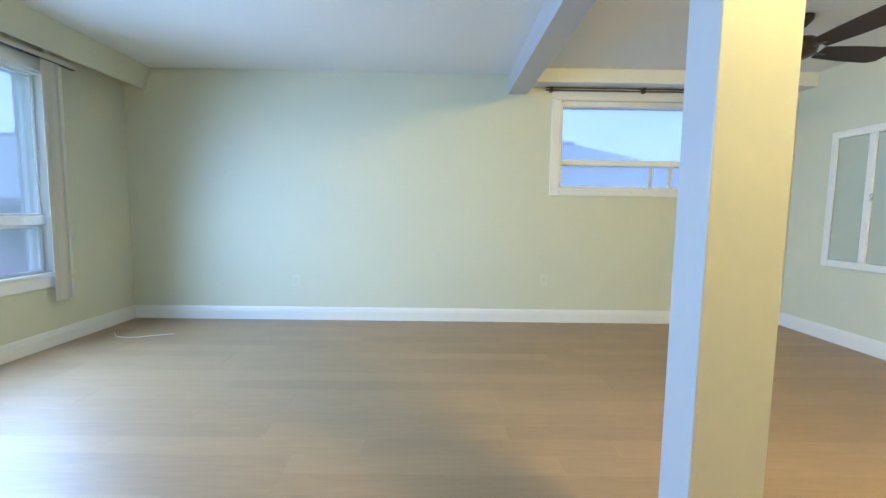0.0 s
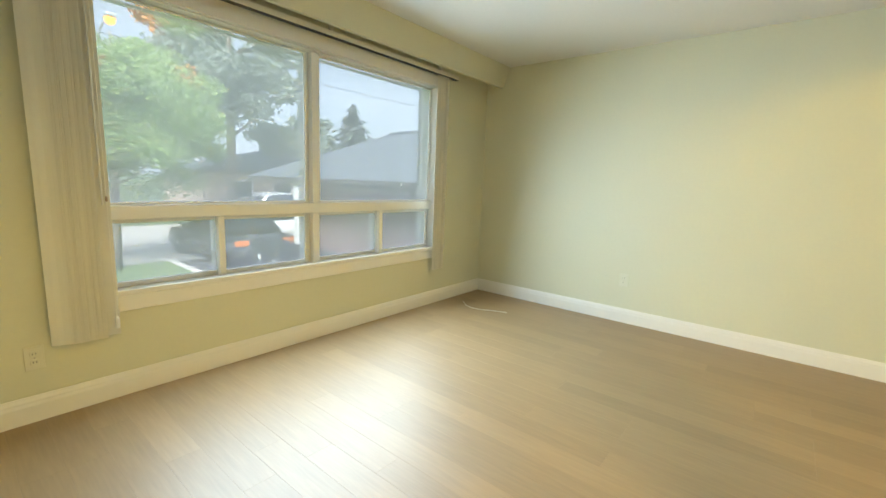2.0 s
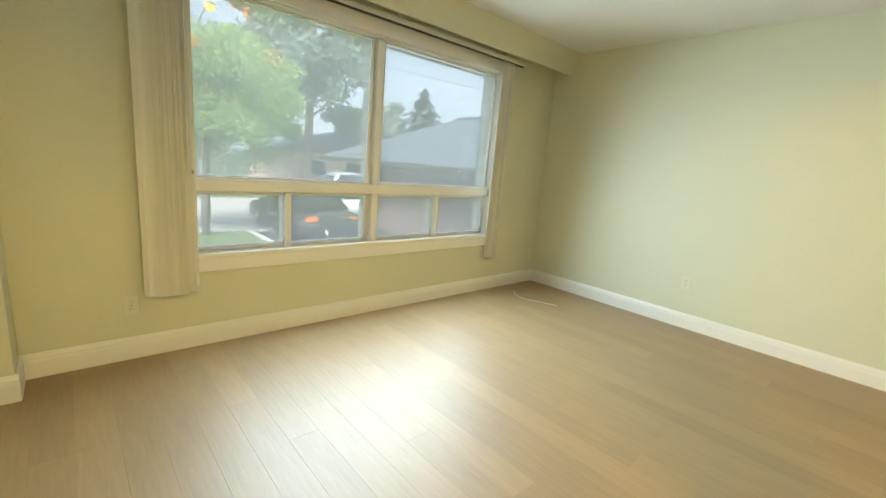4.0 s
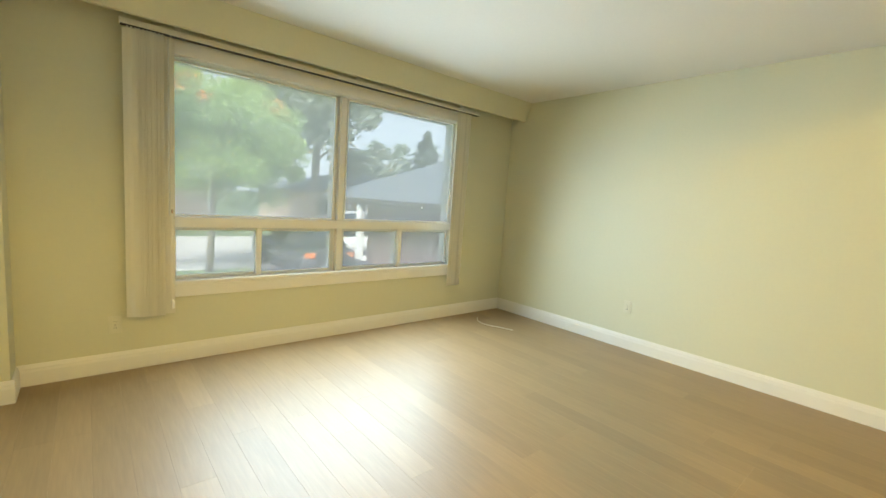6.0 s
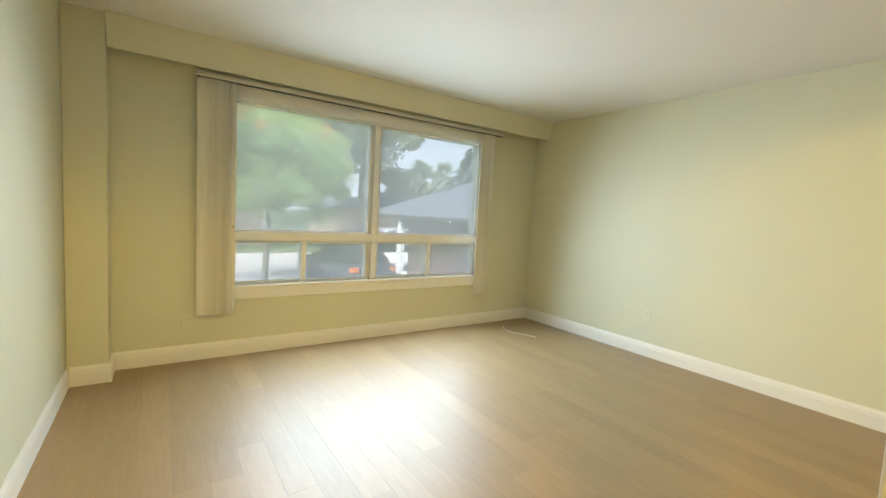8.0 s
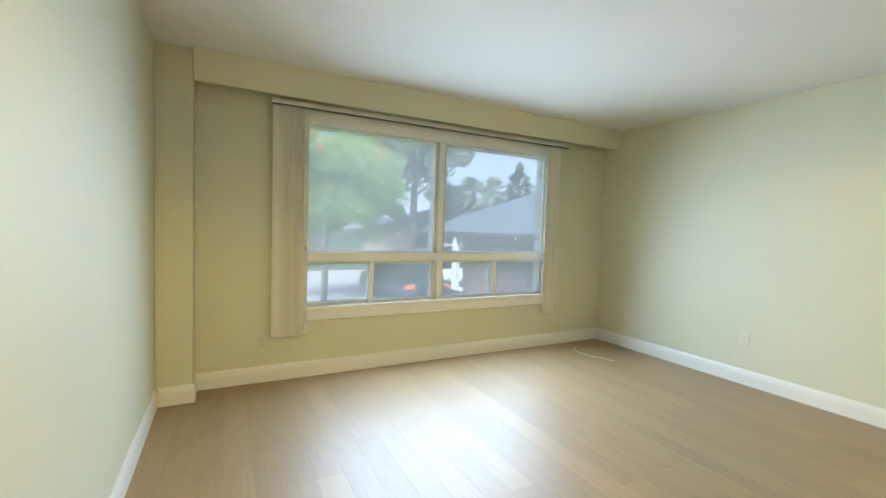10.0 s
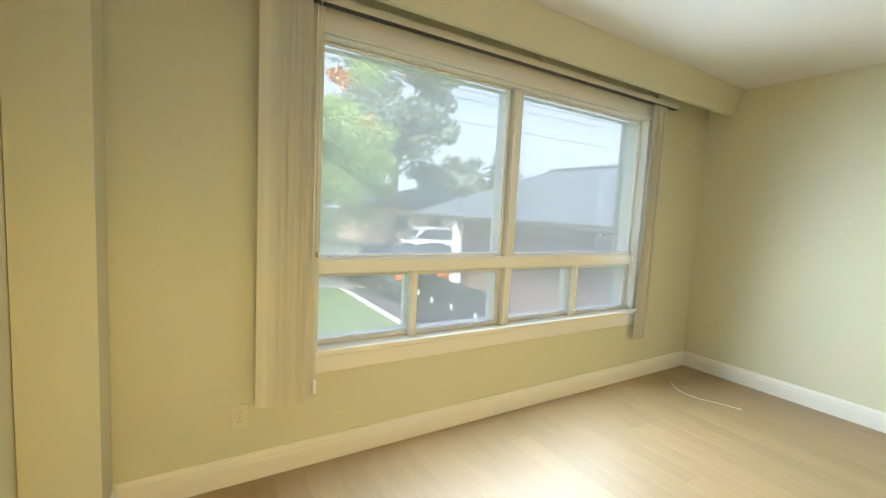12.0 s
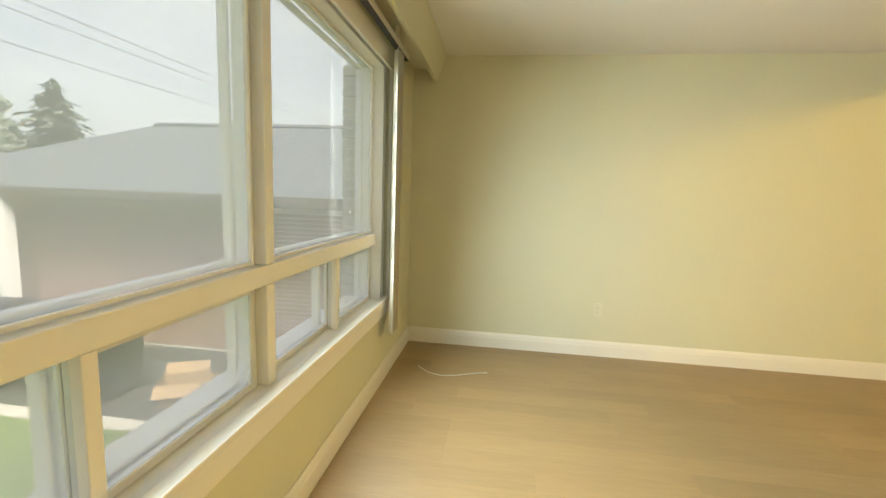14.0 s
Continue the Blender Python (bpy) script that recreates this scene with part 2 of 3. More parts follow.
def wall_with_hole(axis, a0, a1, t0, t1, h0, h1, z0, z1, zb, zt):
    """A wall along axis from a0 to a1, thick from t0 to t1, with an opening h0..h1, z0..z1."""
    bm = bmesh.new()
    for p0, p1, q0, q1 in ((a0, h0, zb, zt), (h1, a1, zb, zt), (h0, h1, zb, z0), (h0, h1, z1, zt)):
        if axis == "y": box(bm, t0, t1, p0, p1, q0, q1)
        else: box(bm, p0, p1, t0, t1, q0, q1)
    return bm


# ---- the room ----
RX, RY, H = 6.55, -4.43, 2.44
GROUND = -1.2
HX, HY = 4.0, -6.4      # the passage that opens off the near wall
WY0, WY1, WZ0, WZ1 = -3.49, -0.75, 0.50, 2.17      # the large window's opening
SX0, SX1, SZ0, SZ1 = 4.21, 5.88, 1.33, 2.20        # the small window's opening

structure("wall_window", wall_with_hole("y", RY - 0.2, 0.25, -0.22, 0, WY0, WY1, WZ0, WZ1, GROUND, H + 0.2), M_WALL, "pale sage green painted wall around the wide window", "wall")
structure("wall_far", wall_with_hole("x", 0.0, RX + 0.2, 0, 0.25, SX0, SX1, SZ0, SZ1, GROUND, H + 0.2), M_WALL, "pale sage green painted wall with a small high window", "wall")
structure("wall_side", boxed(RX, RX + 0.2, HY - 0.2, 0, -0.2, H + 0.2), M_WALL, "sage green painted wall of the dining end", "wall")
structure("wall_near", boxed(0.0, HX, RY - 0.2, RY, -0.2, H + 0.2), M_WALL, "plain sage green painted wall along the walk", "wall")
structure("wall_passage", boxed(HX - 0.2, HX, HY, RY - 0.2, -0.2, H + 0.2), M_WALL, "plain painted wall of the passage", "wall")
structure("wall_passage_end", boxed(HX - 0.2, RX, HY - 0.2, HY, -0.2, H + 0.2), M_WALL, "plain painted end wall of the passage", "wall")
structure("ceiling_passage", boxed(HX, RX, HY, RY, H, H + 0.18), M_CEIL, "off-white flat passage ceiling", "ceiling")
structure("floor_passage", boxed(HX, RX, HY, RY, -0.15, 0.002), M_FLOOR, "wood laminate floor of the passage", "floor")
structure("pilaster", boxed(0.003, 0.225, RY + 0.003, -4.21, 0, H), M_WALL, "painted boxed-out corner of the wall beside the window", "wall")
structure("ceiling", boxed(-0.0, RX, RY, 0, H, H + 0.18), M_CEIL, "off-white flat painted ceiling", "ceiling")
sb = boxed(0.168, 0.20, -4.207, -0.003, 2.240, H - 0.002)
for v in sb.verts:
    if v.co.x > 0.19 and v.co.z > 2.3: v.co.x = 0.275
box(sb, 0.003, 0.1675, -4.207, -0.003, 2.33, H - 0.002)
structure("soffit_window", sb, M_WALL, "painted bulkhead running above the wide window", "soffit")
structure("soffit_dining", boxed(3.888, RX - 0.003, -0.20, -0.003, 2.315, H - 0.002), M_CEIL, "white bulkhead above the small window", "soffit")
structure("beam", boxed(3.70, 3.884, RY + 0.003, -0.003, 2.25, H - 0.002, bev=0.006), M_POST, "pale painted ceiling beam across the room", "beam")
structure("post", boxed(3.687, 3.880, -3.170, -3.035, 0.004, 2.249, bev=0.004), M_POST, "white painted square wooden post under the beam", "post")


def baseboard(name, x0, x1, y0, y1, nx, ny):
    """A baseboard on the stretch; nx, ny point into the room."""
    prof = ((0, 0), (0.016, 0), (0.016, 0.085), (0.013, 0.100), (0.013, 0.108), (0.008, 0.122), (0.006, 0.130), (0, 0.130))
    bm = bmesh.new()
    ends = []
    for x, y in ((x0, y0), (x1, y1)):
        ends.append([bm.verts.new((x + nx * d, y + ny * d, z + 0.003)) for d, z in prof])
    k = len(prof)
    for i in range(k):
        bm.faces.new((ends[0][i], ends[0][(i + 1) % k], ends[1][(i + 1) % k], ends[1][i]))
    bm.faces.new(ends[0][::-1]); bm.faces.new(ends[1])
    bmesh.ops.recalc_face_normals(bm, faces=bm.faces[:])
    return structure(name, bm, M_TRIM, "cream white moulded wooden baseboard on the floor", "baseboard")


baseboard("baseboard_window", 0.001, 0.001, -4.209, -0.001, 1, 0)
baseboard("baseboard_far", 0.018, RX - 0.018, -0.001, -0.001, 0, -1)
baseboard("baseboard_side", RX - 0.001, RX - 0.001, HY, -0.001, -1, 0)
baseboard("baseboard_near", 0.245, HX, RY + 0.001, RY + 0.001, 0, 1)
baseboard("baseboard_pilaster_face", 0.226, 0.226, RY + 0.018, -4.194, 1, 0)
baseboard("baseboard_pilaster_side", 0.018, 0.226, -4.2085, -4.2085, 0, 1)


# ---- windows ----
def window_bars(parent, bars, plane):
    for name, a0, a1, z0, z1, d0, d1, m in bars:
        if plane == "x": bm = boxed(d0, d1, a0, a1, z0, z1, bev=0.004)
        else: bm = boxed(a0, a1, d0, d1, z0, z1, bev=0.004)
        part(name, bm, m, parent)


win = thing("window_1", "wide white-framed picture window over four small sliding panes", "window", kind="structure")
window_bars(win, (
    ("window_frame", WY0, -3.42, WZ0, WZ1, -0.16, -0.02, M_VINYL),
    ("window_frame", -0.82, WY1, WZ0, WZ1, -0.16, -0.02, M_VINYL),
    ("window_frame", -3.419, -0.821, 2.11, WZ1, -0.16, -0.02, M_VINYL),
    ("window_frame", -3.419, -0.821, WZ0, 0.575, -0.16, -0.03, M_VINYL),
    ("mullion", -2.168, -2.114, 1.036, 2.109, -0.105, -0.055, M_VINYL),
    ("mullion_core", -2.190, -2.094, 1.036, 2.109, -0.16, -0.1055, M_WHITE),
    ("transom", -3.419, -0.821, 0.962, 1.035, -0.155, -0.055, M_VINYL),
    ("mullion", -2.168, -2.114, 0.576, 0.961, -0.105, -0.055, M_VINYL),
    ("mullion_core", -2.190, -2.094, 0.576, 0.961, -0.16, -0.1055, M_WHITE),
    ("casing", -3.545, -3.481, 0.590, 2.11, 0.001, 0.020, M_TRIM),
    ("casing", -0.759, -0.69, 0.590, 2.11, 0.001, 0.020, M_TRIM),
    ("casing", -3.545, -0.69, 2.111, 2.225, 0.001, 0.022, M_TRIM),
    ("casing", -3.545, -0.69, 0.475, 0.560, 0.001, 0.018, M_TRIM),
    ("window_sill", -3.55, -0.68, 0.561, 0.589, -0.028, 0.023, M_TRIM),
), "x")
for y0, y1 in ((-3.416, -2.192), (-2.092, -0.824)):
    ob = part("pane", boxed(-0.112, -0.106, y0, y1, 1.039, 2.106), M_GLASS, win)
    ob.visible_shadow = False
    for b in ((y0, y0 + 0.012, 1.039, 2.106), (y1 - 0.012, y1, 1.039, 2.106), (y0 + 0.013, y1 - 0.013, 1.039, 1.051), (y0 + 0.013, y1 - 0.013, 2.094, 2.106)):
        part("glazing_bead", boxed(-0.105, -0.088, *b, bev=0.003), M_VINYL, win)
for y0, y1, d in ((-3.416, -2.815, 0), (-2.845, -2.184, 0.022), (-2.100, -1.465, 0), (-1.495, -0.824, 0.022)):
    sash = part("sash", boxed(-0.135 + d, -0.115 + d, y0, y0 + 0.03, 0.578, 0.959, bev=0.003), M_SASH, win, "slim pale sliding sash")
    for b in ((y1 - 0.03, y1, 0.578, 0.959), (y0 + 0.031, y1 - 0.031, 0.578, 0.605), (y0 + 0.031, y1 - 0.031, 0.936, 0.959)):
        part("sash_bar", boxed(-0.135 + d, -0.115 + d, *b, bev=0.003), M_SASH, sash)
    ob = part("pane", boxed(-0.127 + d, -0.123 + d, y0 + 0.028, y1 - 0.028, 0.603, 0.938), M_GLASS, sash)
    ob.visible_shadow = False
# thin white bars added for the frame's deep daylit reveal outside the panes
for y0, y1, z0, z1 in ((-3.416, -2.832, 0.578, 0.959), (-2.828, -2.184, 0.578, 0.959), (-2.100, -1.482, 0.578, 0.959), (-1.478, -0.824, 0.578, 0.959), (-3.416, -2.184, 1.039, 2.106), (-2.100, -0.824, 1.039, 2.106)):
    st = part("storm_frame", boxed(-0.205, -0.165, y0, y0 + 0.012, z0, z1, bev=0.002), M_WHITE, win, "white outer reveal of the window frame")
    for b in ((y1 - 0.012, y1, z0, z1), (y0 + 0.013, y1 - 0.013, z0, z0 + 0.012), (y0 + 0.013, y1 - 0.013, z1 - 0.012, z1)):
        part("storm_bar", boxed(-0.205, -0.165, *b, bev=0.003), M_WHITE, st)
part("outer_sill", boxed(-0.30, -0.161, -3.49, -0.75, 0.540, 0.572, bev=0.004), M_WHITE, win, "white metal outer window sill")
for y in (-2.830, -1.480):
    part("meeting_stile", boxed(-0.092, -0.060, y - 0.019, y + 0.019, 0.577, 0.960, bev=0.003), M_VINYL, win, "cream upright between two sliding sashes")
part("sticker", lathe(bmesh.new(), ((0.011, 0.0), (0.011, 0.0008)), (-0.1055, -1.19, 1.19), 14, "x"), M_WHITE, win, "small round white sticker")

win2 = thing("window_2", "small high white-framed window split by a crossbar", "window", kind="structure")
window_bars(win2, (
    ("window_frame", SX0, 4.25, SZ0, SZ1, 0.02, 0.16, M_VINYL),
    ("window_frame", 5.84, SX1, SZ0, SZ1, 0.02, 0.16, M_VINYL),
    ("window_frame", 4.251, 5.839, 2.15, SZ1, 0.02, 0.16, M_VINYL),
    ("window_frame", 4.251, 5.839, SZ0, 1.38, 0.03, 0.16, M_VINYL),
    ("transom", 4.251, 5.839, 1.585, 1.64, 0.05, 0.14, M_VINYL),
    ("casing", 4.13, 4.219, 1.281, 2.20, -0.02, -0.001, M_TRIM),
    ("casing", 5.871, 5.96, 1.281, 2.20, -0.02, -0.001, M_TRIM),
    ("casing", 4.13, 5.96, 2.201, 2.285, -0.022, -0.001, M_TRIM),
    ("casing", 4.22, 5.87, 1.281, 1.345, -0.02, -0.001, M_TRIM),
), "y")
for x in (5.165, 5.362):
    part("sash_bar", boxed(x - 0.018, x + 0.018, 0.062, 0.098, 1.381, 1.584, bev=0.003), M_SASH, win2, "pale sliding sash upright")
for z0, z1 in ((1.382, 1.583), (1.642, 2.148)):
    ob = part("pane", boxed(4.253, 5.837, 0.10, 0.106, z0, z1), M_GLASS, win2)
    ob.visible_shadow = False


# ---- blinds ----
def vane_mesh(h):
    """A curved vertical slat, hung from its top edge, its width along x."""
    bm = bmesh.new()
    n, w, t = 6, 0.089, 0.0016
    cols = []
    for i in range(n + 1):
        u = i / n - 0.5
        c = 0.006 * (1 - 4 * u * u)
        cols.append([bm.verts.new((u * w, c + s, z)) for s in (-t / 2, t / 2) for z in (0, -h)])
    for a, b in zip(cols, cols[1:]):
        bm.faces.new((a[0], b[0], b[1], a[1])); bm.faces.new((a[2], a[3], b[3], b[2]))
        bm.faces.new((a[0], a[2], b[2], b[0])); bm.faces.new((a[1], b[1], b[3], a[3]))
    bm.faces.new(cols[0][0:2] + cols[0][3:1:-1]); bm.faces.new(cols[-1][0:2] + cols[-1][3:1:-1])
    bmesh.ops.recalc_face_normals(bm, faces=bm.faces[:])
    return to_mesh("vane", bm, M_VANE)


blind = thing("vertical_blind", "beige fabric vertical blind drawn open into stacks beside the window", "blind", at=pose(0.085, 0, 2.2))
part("headrail", boxed(-0.022, 0.022, -3.70, -0.65, 0.0, 0.036, bev=0.004), M_RAIL, blind, "slim cream enamelled headrail")
part("rail_groove", boxed(-0.020, 0.017, -3.695, -0.655, -0.004, -0.0003), M_DARK, blind)
for y in (-3.4, -2.1, -0.9):
    part("rail_bracket", boxed(-0.012, 0.012, y - 0.015, y + 0.015, 0.0365, 0.1295), M_RAIL, blind)
VANE = vane_mesh(1.81)
rv = random.Random(4)
for k in range(14):
    piece("vane", VANE, blind, pose(rv.uniform(-0.006, 0.006), -3.645 + 0.0098 * k + rv.uniform(-0.002, 0.002), -0.012, 0, 0, 64 + rv.uniform(-7, 7)))
piece("vane", VANE, blind, pose(-0.012, -3.462, -0.012, 0, 0, 78))
piece("vane", VANE, blind, pose(-0.028, -3.466, -0.012, 0, 0, 74))
for k in range(15):
    piece("vane", VANE, blind, pose(rv.uniform(-0.004, 0.004), -0.925 + 0.0104 * k, -0.012, 0, 0, -60 + rv.uniform(-5, 5)))
for k in range(10):
    part("carrier", boxed(-0.006, 0.006, -3.665 + 0.02 * k, -3.657 + 0.02 * k, -0.014, 0.001), M_PLASTIC, blind)
part("wand", tube(bmesh.new(), [(0.0, -3.452, -0.01), (0.002, -3.452, -0.8), (0.003, -3.451, -1.15)], 0.005, 8), M_PLASTIC, blind, "clear plastic tilt wand")
part("cord", tube(bmesh.new(), [(0.028, -3.442, 0), (0.03, -3.440, -0.9), (0.03, -3.439, -1.72)], 0.0022, 6), M_VANE, blind)
part("cord_weight", lathe(bmesh.new(), ((0.004, 0), (0.010, 0.005), (0.011, 0.05), (0.005, 0.065)), (0.03, -3.439, -1.78), 12), M_PLASTIC, blind)
part("cord_joiner", lathe(bmesh.new(), ((0.003, 0), (0.005, 0.003), (0.005, 0.022), (0.003, 0.025)), (0.03, -3.439, -1.13), 10), M_CARD, blind)

rod = thing("curtain_track", "thin dark double curtain track above the small window", "curtain rod", at=pose(4.05, -0.06, 2.30))
for dz in (0.0, -0.022):
    part("track", boxed(0, 1.93, -0.012, 0.006, dz - 0.005, dz + 0.005, bev=0.002), M_BRONZE, rod)
for x in (0.06, 0.95, 1.86):
    part("track_bracket", boxed(x - 0.012, x + 0.012, -0.004, 0.058, -0.034, 0.014, bev=0.002), M_BRONZE, rod)


# ---- small fittings ----
def outlet(m):
    t = thing("wall_outlet", "cream plastic duplex wall outlet above the baseboard", "outlet", "wall outlets", at=m)
    part("cover_plate", boxed(-0.036, 0.036, 0.0005, 0.006, -0.058, 0.058, bev=0.002), M_PLATE, t)
    for z in (-0.021, 0.021):
        s = part("socket", boxed(-0.016, 0.016, 0.0062, 0.009, z - 0.014, z + 0.014, bev=0.002), M_PLATE, t)
        for x in (-0.006, 0.006):
            part("slot", boxed(x - 0.001, x + 0.001, 0.0092, 0.0098, z - 0.004, z + 0.006), M_DARK, s)
    part("screw", lathe(bmesh.new(), ((0.003, 0.0062), (0.003, 0.0072)), (0, 0, 0), 8, "y"), M_CHROME, t)
    return t


first = outlet(pose(1.62, 0, 0.40, 0, 0, 180))
copy_thing(first, pose(4.11, 0, 0.43, 0, 0, 180))
copy_thing(first, pose(0, -3.745, 0.32, 0, 0, -90))

wire = thing("loose_cable", "thin white cable lying loose on the floor in the corner", "cable", at=pose(0, 0, 0.0))
path = [(0.004, -0.40, 0.16), (0.02, -0.42, 0.02), (0.10, -0.47, 0.0075), (0.21, -0.55, 0.0075), (0.30, -0.645, 0.0075), (0.40, -0.68, 0.0075), (0.50, -0.665, 0.0075), (0.60, -0.61, 0.0075), (0.71, -0.57, 0.0075)]
sm = []
for i in range(len(path) - 1):
    for k in range(4):
        sm.append(Vector(path[i]).lerp(Vector(path[i + 1]), k / 4))
sm.append(Vector(path[-1]))
part("cord", tube(bmesh.new(), sm[12:], 0.0038, 6), M_CABLE, wire, smooth=True)
part("plug", lathe(bmesh.new(), ((0.004, 0), (0.006, 0.004), (0.006, 0.022), (0.003, 0.026)), (0.712, -0.57, 0.008), 10, "x"), M_CABLE, wire)

light = thing("ceiling_light", "round flush ceiling light with a shallow frosted diffuser", "ceiling lamp", at=pose(4.32, -3.64, H))
part("base", lathe(bmesh.new(), ((0.14, -0.012), (0.15, -0.008), (0.15, -0.001)), seg=32), M_BRONZE, light, smooth=True)
bulb = part("diffuser", lathe(bmesh.new(), ((0.04, -0.034), (0.09, -0.030), (0.12, -0.020), (0.13, -0.0125)), seg=20), M_BULB, light, "glowing frosted diffuser", smooth=True)

fan = thing("ceiling_fan", "dark bronze ceiling fan with brown wooden blades", "ceiling fan", at=pose(5.46, -1.25, H))
part("canopy", lathe(bmesh.new(), ((0.03, -0.07), (0.07, -0.03), (0.075, -0.001)), seg=24), M_BRONZE, fan, smooth=True)
part("downrod", lathe(bmesh.new(), ((0.013, -0.14), (0.013, -0.06)), seg=12), M_BRONZE, fan)
part("motor", lathe(bmesh.new(), ((0.05, -0.27), (0.095, -0.25), (0.11, -0.20), (0.09, -0.15), (0.03, -0.135)), seg=28), M_BRONZE, fan, smooth=True)


def blade_bm():
    bm = bmesh.new()
    outline = [(0.15, -0.05), (0.35, -0.066), (0.58, -0.072), (0.635, -0.05), (0.65, 0.0), (0.635, 0.05), (0.58, 0.072), (0.35, 0.066), (0.15, 0.05)]
    lo = [bm.verts.new((x, y, -0.003 - y * 0.35)) for x, y in outline]
    hi = [bm.verts.new((x, y, 0.003 - y * 0.35)) for x, y in outline]
    bm.faces.new(lo[::-1]); bm.faces.new(hi)
    for i in range(len(outline)):
        j = (i + 1) % len(outline)
        bm.faces.new((lo[i], lo[j], hi[j], hi[i]))
    return bm


BLADE = to_mesh("blade", blade_bm(), M_FANWOOD)
IRON = to_mesh("blade_iron", boxed(0.085, 0.20, -0.018, 0.018, -0.012, -0.006, bev=0.002), M_BRONZE)
for k in range(4):
    b = piece("blade", BLADE, fan, pose(0, 0, -0.22, 0, 0, 4 + 90 * k))
    piece("blade_iron", IRON, b, pose(0, 0, 0))

hatch = thing("window_3", "white-framed interior window on the dining wall", "window", kind="structure")
window_bars(hatch, (
    ("casing", -0.47, -0.41, 0.67, 1.85, RX - 0.022, RX - 0.001, M_TRIM),
    ("casing", -0.80, -0.74, 0.731, 1.789, RX - 0.022, RX - 0.001, M_TRIM),
    ("casing", -1.50, -1.44, 0.67, 1.85, RX - 0.022, RX - 0.001, M_TRIM),
    ("casing", -1.439, -0.471, 1.79, 1.85, RX - 0.022, RX - 0.001, M_TRIM),
    ("casing", -1.439, -0.471, 0.67, 0.73, RX - 0.022, RX - 0.001, M_TRIM),
), "x")
part("latch", boxed(RX - 0.04, RX - 0.0225, -0.82, -0.805, 1.24, 1.30, bev=0.002), M_CHROME, hatch)
for y0, y1 in ((-0.739, -0.472), (-1.438, -0.802)):
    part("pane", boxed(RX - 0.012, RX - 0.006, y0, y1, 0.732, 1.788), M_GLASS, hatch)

# ---- outdoors: ground ----
gb = bmesh.new()
bmesh.ops.create_grid(gb, x_segments=40, y_segments=40, size=400)
ground = structure("ground", gb, M_EARTH, "flat grassy ground reaching to the horizon", "ground")
ground.location.z = GROUND - 0.16
structure("lawn", boxed(-10.3, -0.24, -14, -0.045, GROUND - 0.155, GROUND), M_GRASS, "mown green front lawn beside the driveway", "lawn")
structure("driveway", boxed(-11.6, 3.0, 0.145, 4.4, GROUND - 0.155, GROUND - 0.04), M_ASPHALT, "dark asphalt driveway beside the brick house", "driveway")
structure("pavement", boxed(-11.8, -10.31, -60, 60, GROUND - 0.155, GROUND - 0.03), M_CONC, "pale concrete pavement along the street", "pavement")
structure("road", boxed(-20.5, -11.95, -60, 60, GROUND - 0.157, GROUND - 0.10), M_ROAD, "worn pale grey street", "road")
structure("kerb", boxed(-11.949, -11.801, -60, 60, GROUND - 0.156, GROUND - 0.02, bev=0.01), M_CONC, "concrete kerb of the street", "kerb")
edge = thing("lawn_edging", "pale concrete edging between the lawn and the driveway", "kerb", kind="structure")
KB = to_mesh("edging_stone", boxed(-0.448, 0.448, -0.09, 0.09, -0.155, 0.03, bev=0.012), M_CONC)
for k in range(11):
    piece("edging_stone", KB, edge, pose(-9.85 + 0.9 * k, 0.05, GROUND, 0, 0, rv.uniform(-0.4, 0.4)))


def blades(n, x0, x1, y0, y1, z, h, seed):
    r = np.random.RandomState(seed)
    x, y = r.uniform(x0, x1, n), r.uniform(y0, y1, n)
    a, hh, w = r.uniform(0, 6.28, n), h * r.uniform(0.5, 1.2, n), 0.006 + 0.006 * r.rand(n)
    lx, ly = r.normal(0, 0.02, n), r.normal(0, 0.02, n)
    v = np.empty((n, 3, 3))
    v[:, 0] = np.stack([x - w * np.cos(a), y - w * np.sin(a), np.full(n, z)], 1)
    v[:, 1] = np.stack([x + w * np.cos(a), y + w * np.sin(a), np.full(n, z)], 1)
    v[:, 2] = np.stack([x + lx, y + ly, z + hh], 1)
    me = bpy.data.meshes.new("grass")
    me.from_pydata(v.reshape(-1, 3).tolist(), [], np.arange(3 * n).reshape(n, 3).tolist())
    me.materials.append(M_BLADE)
    return me


tagged(new("grass", blades(60000, -10.25, -0.6, -5.5, -0.05, GROUND, 0.05, 3)), "short green grass of the front lawn", "grass", kind="stuff")


# ---- outdoors: trees ----
def leaf_cloud(clumps, per, size, seed, squash=1.0):
    """Many small leaf quads scattered in uneven clumps; clumps: rows of x, y, z, radius."""
    r = np.random.RandomState(seed)
    vs = []
    for cx, cy, cz, rad in clumps:
        n = per
        d = r.normal(0, 1, (n, 3)); d /= np.linalg.norm(d, axis=1)[:, None]
        p = np.array([cx, cy, cz]) + d * (rad * r.rand(n) ** 0.45)[:, None] * np.array([1, 1, squash])
        u = r.normal(0, 1, (n, 3)); u /= np.linalg.norm(u, axis=1)[:, None]
        w = np.cross(u, r.normal(0, 1, (n, 3))); w /= np.linalg.norm(w, axis=1)[:, None]
        s = size * r.uniform(0.5, 1.3, n)[:, None]
        vs.append(np.stack([p - u * s, p + w * s * 0.55, p + u * s, p - w * s * 0.55], 1))
    v = np.concatenate(vs).reshape(-1, 3)
    me = bpy.data.meshes.new("crown")
    me.from_pydata(v.tolist(), [], np.arange(len(v)).reshape(-1, 4).tolist())
    return me


def crown(name, me, material, parent, label=""):
    me.materials.append(material)
    ob = new(name, me)
    ob.parent = parent
    return tagged(ob, label)


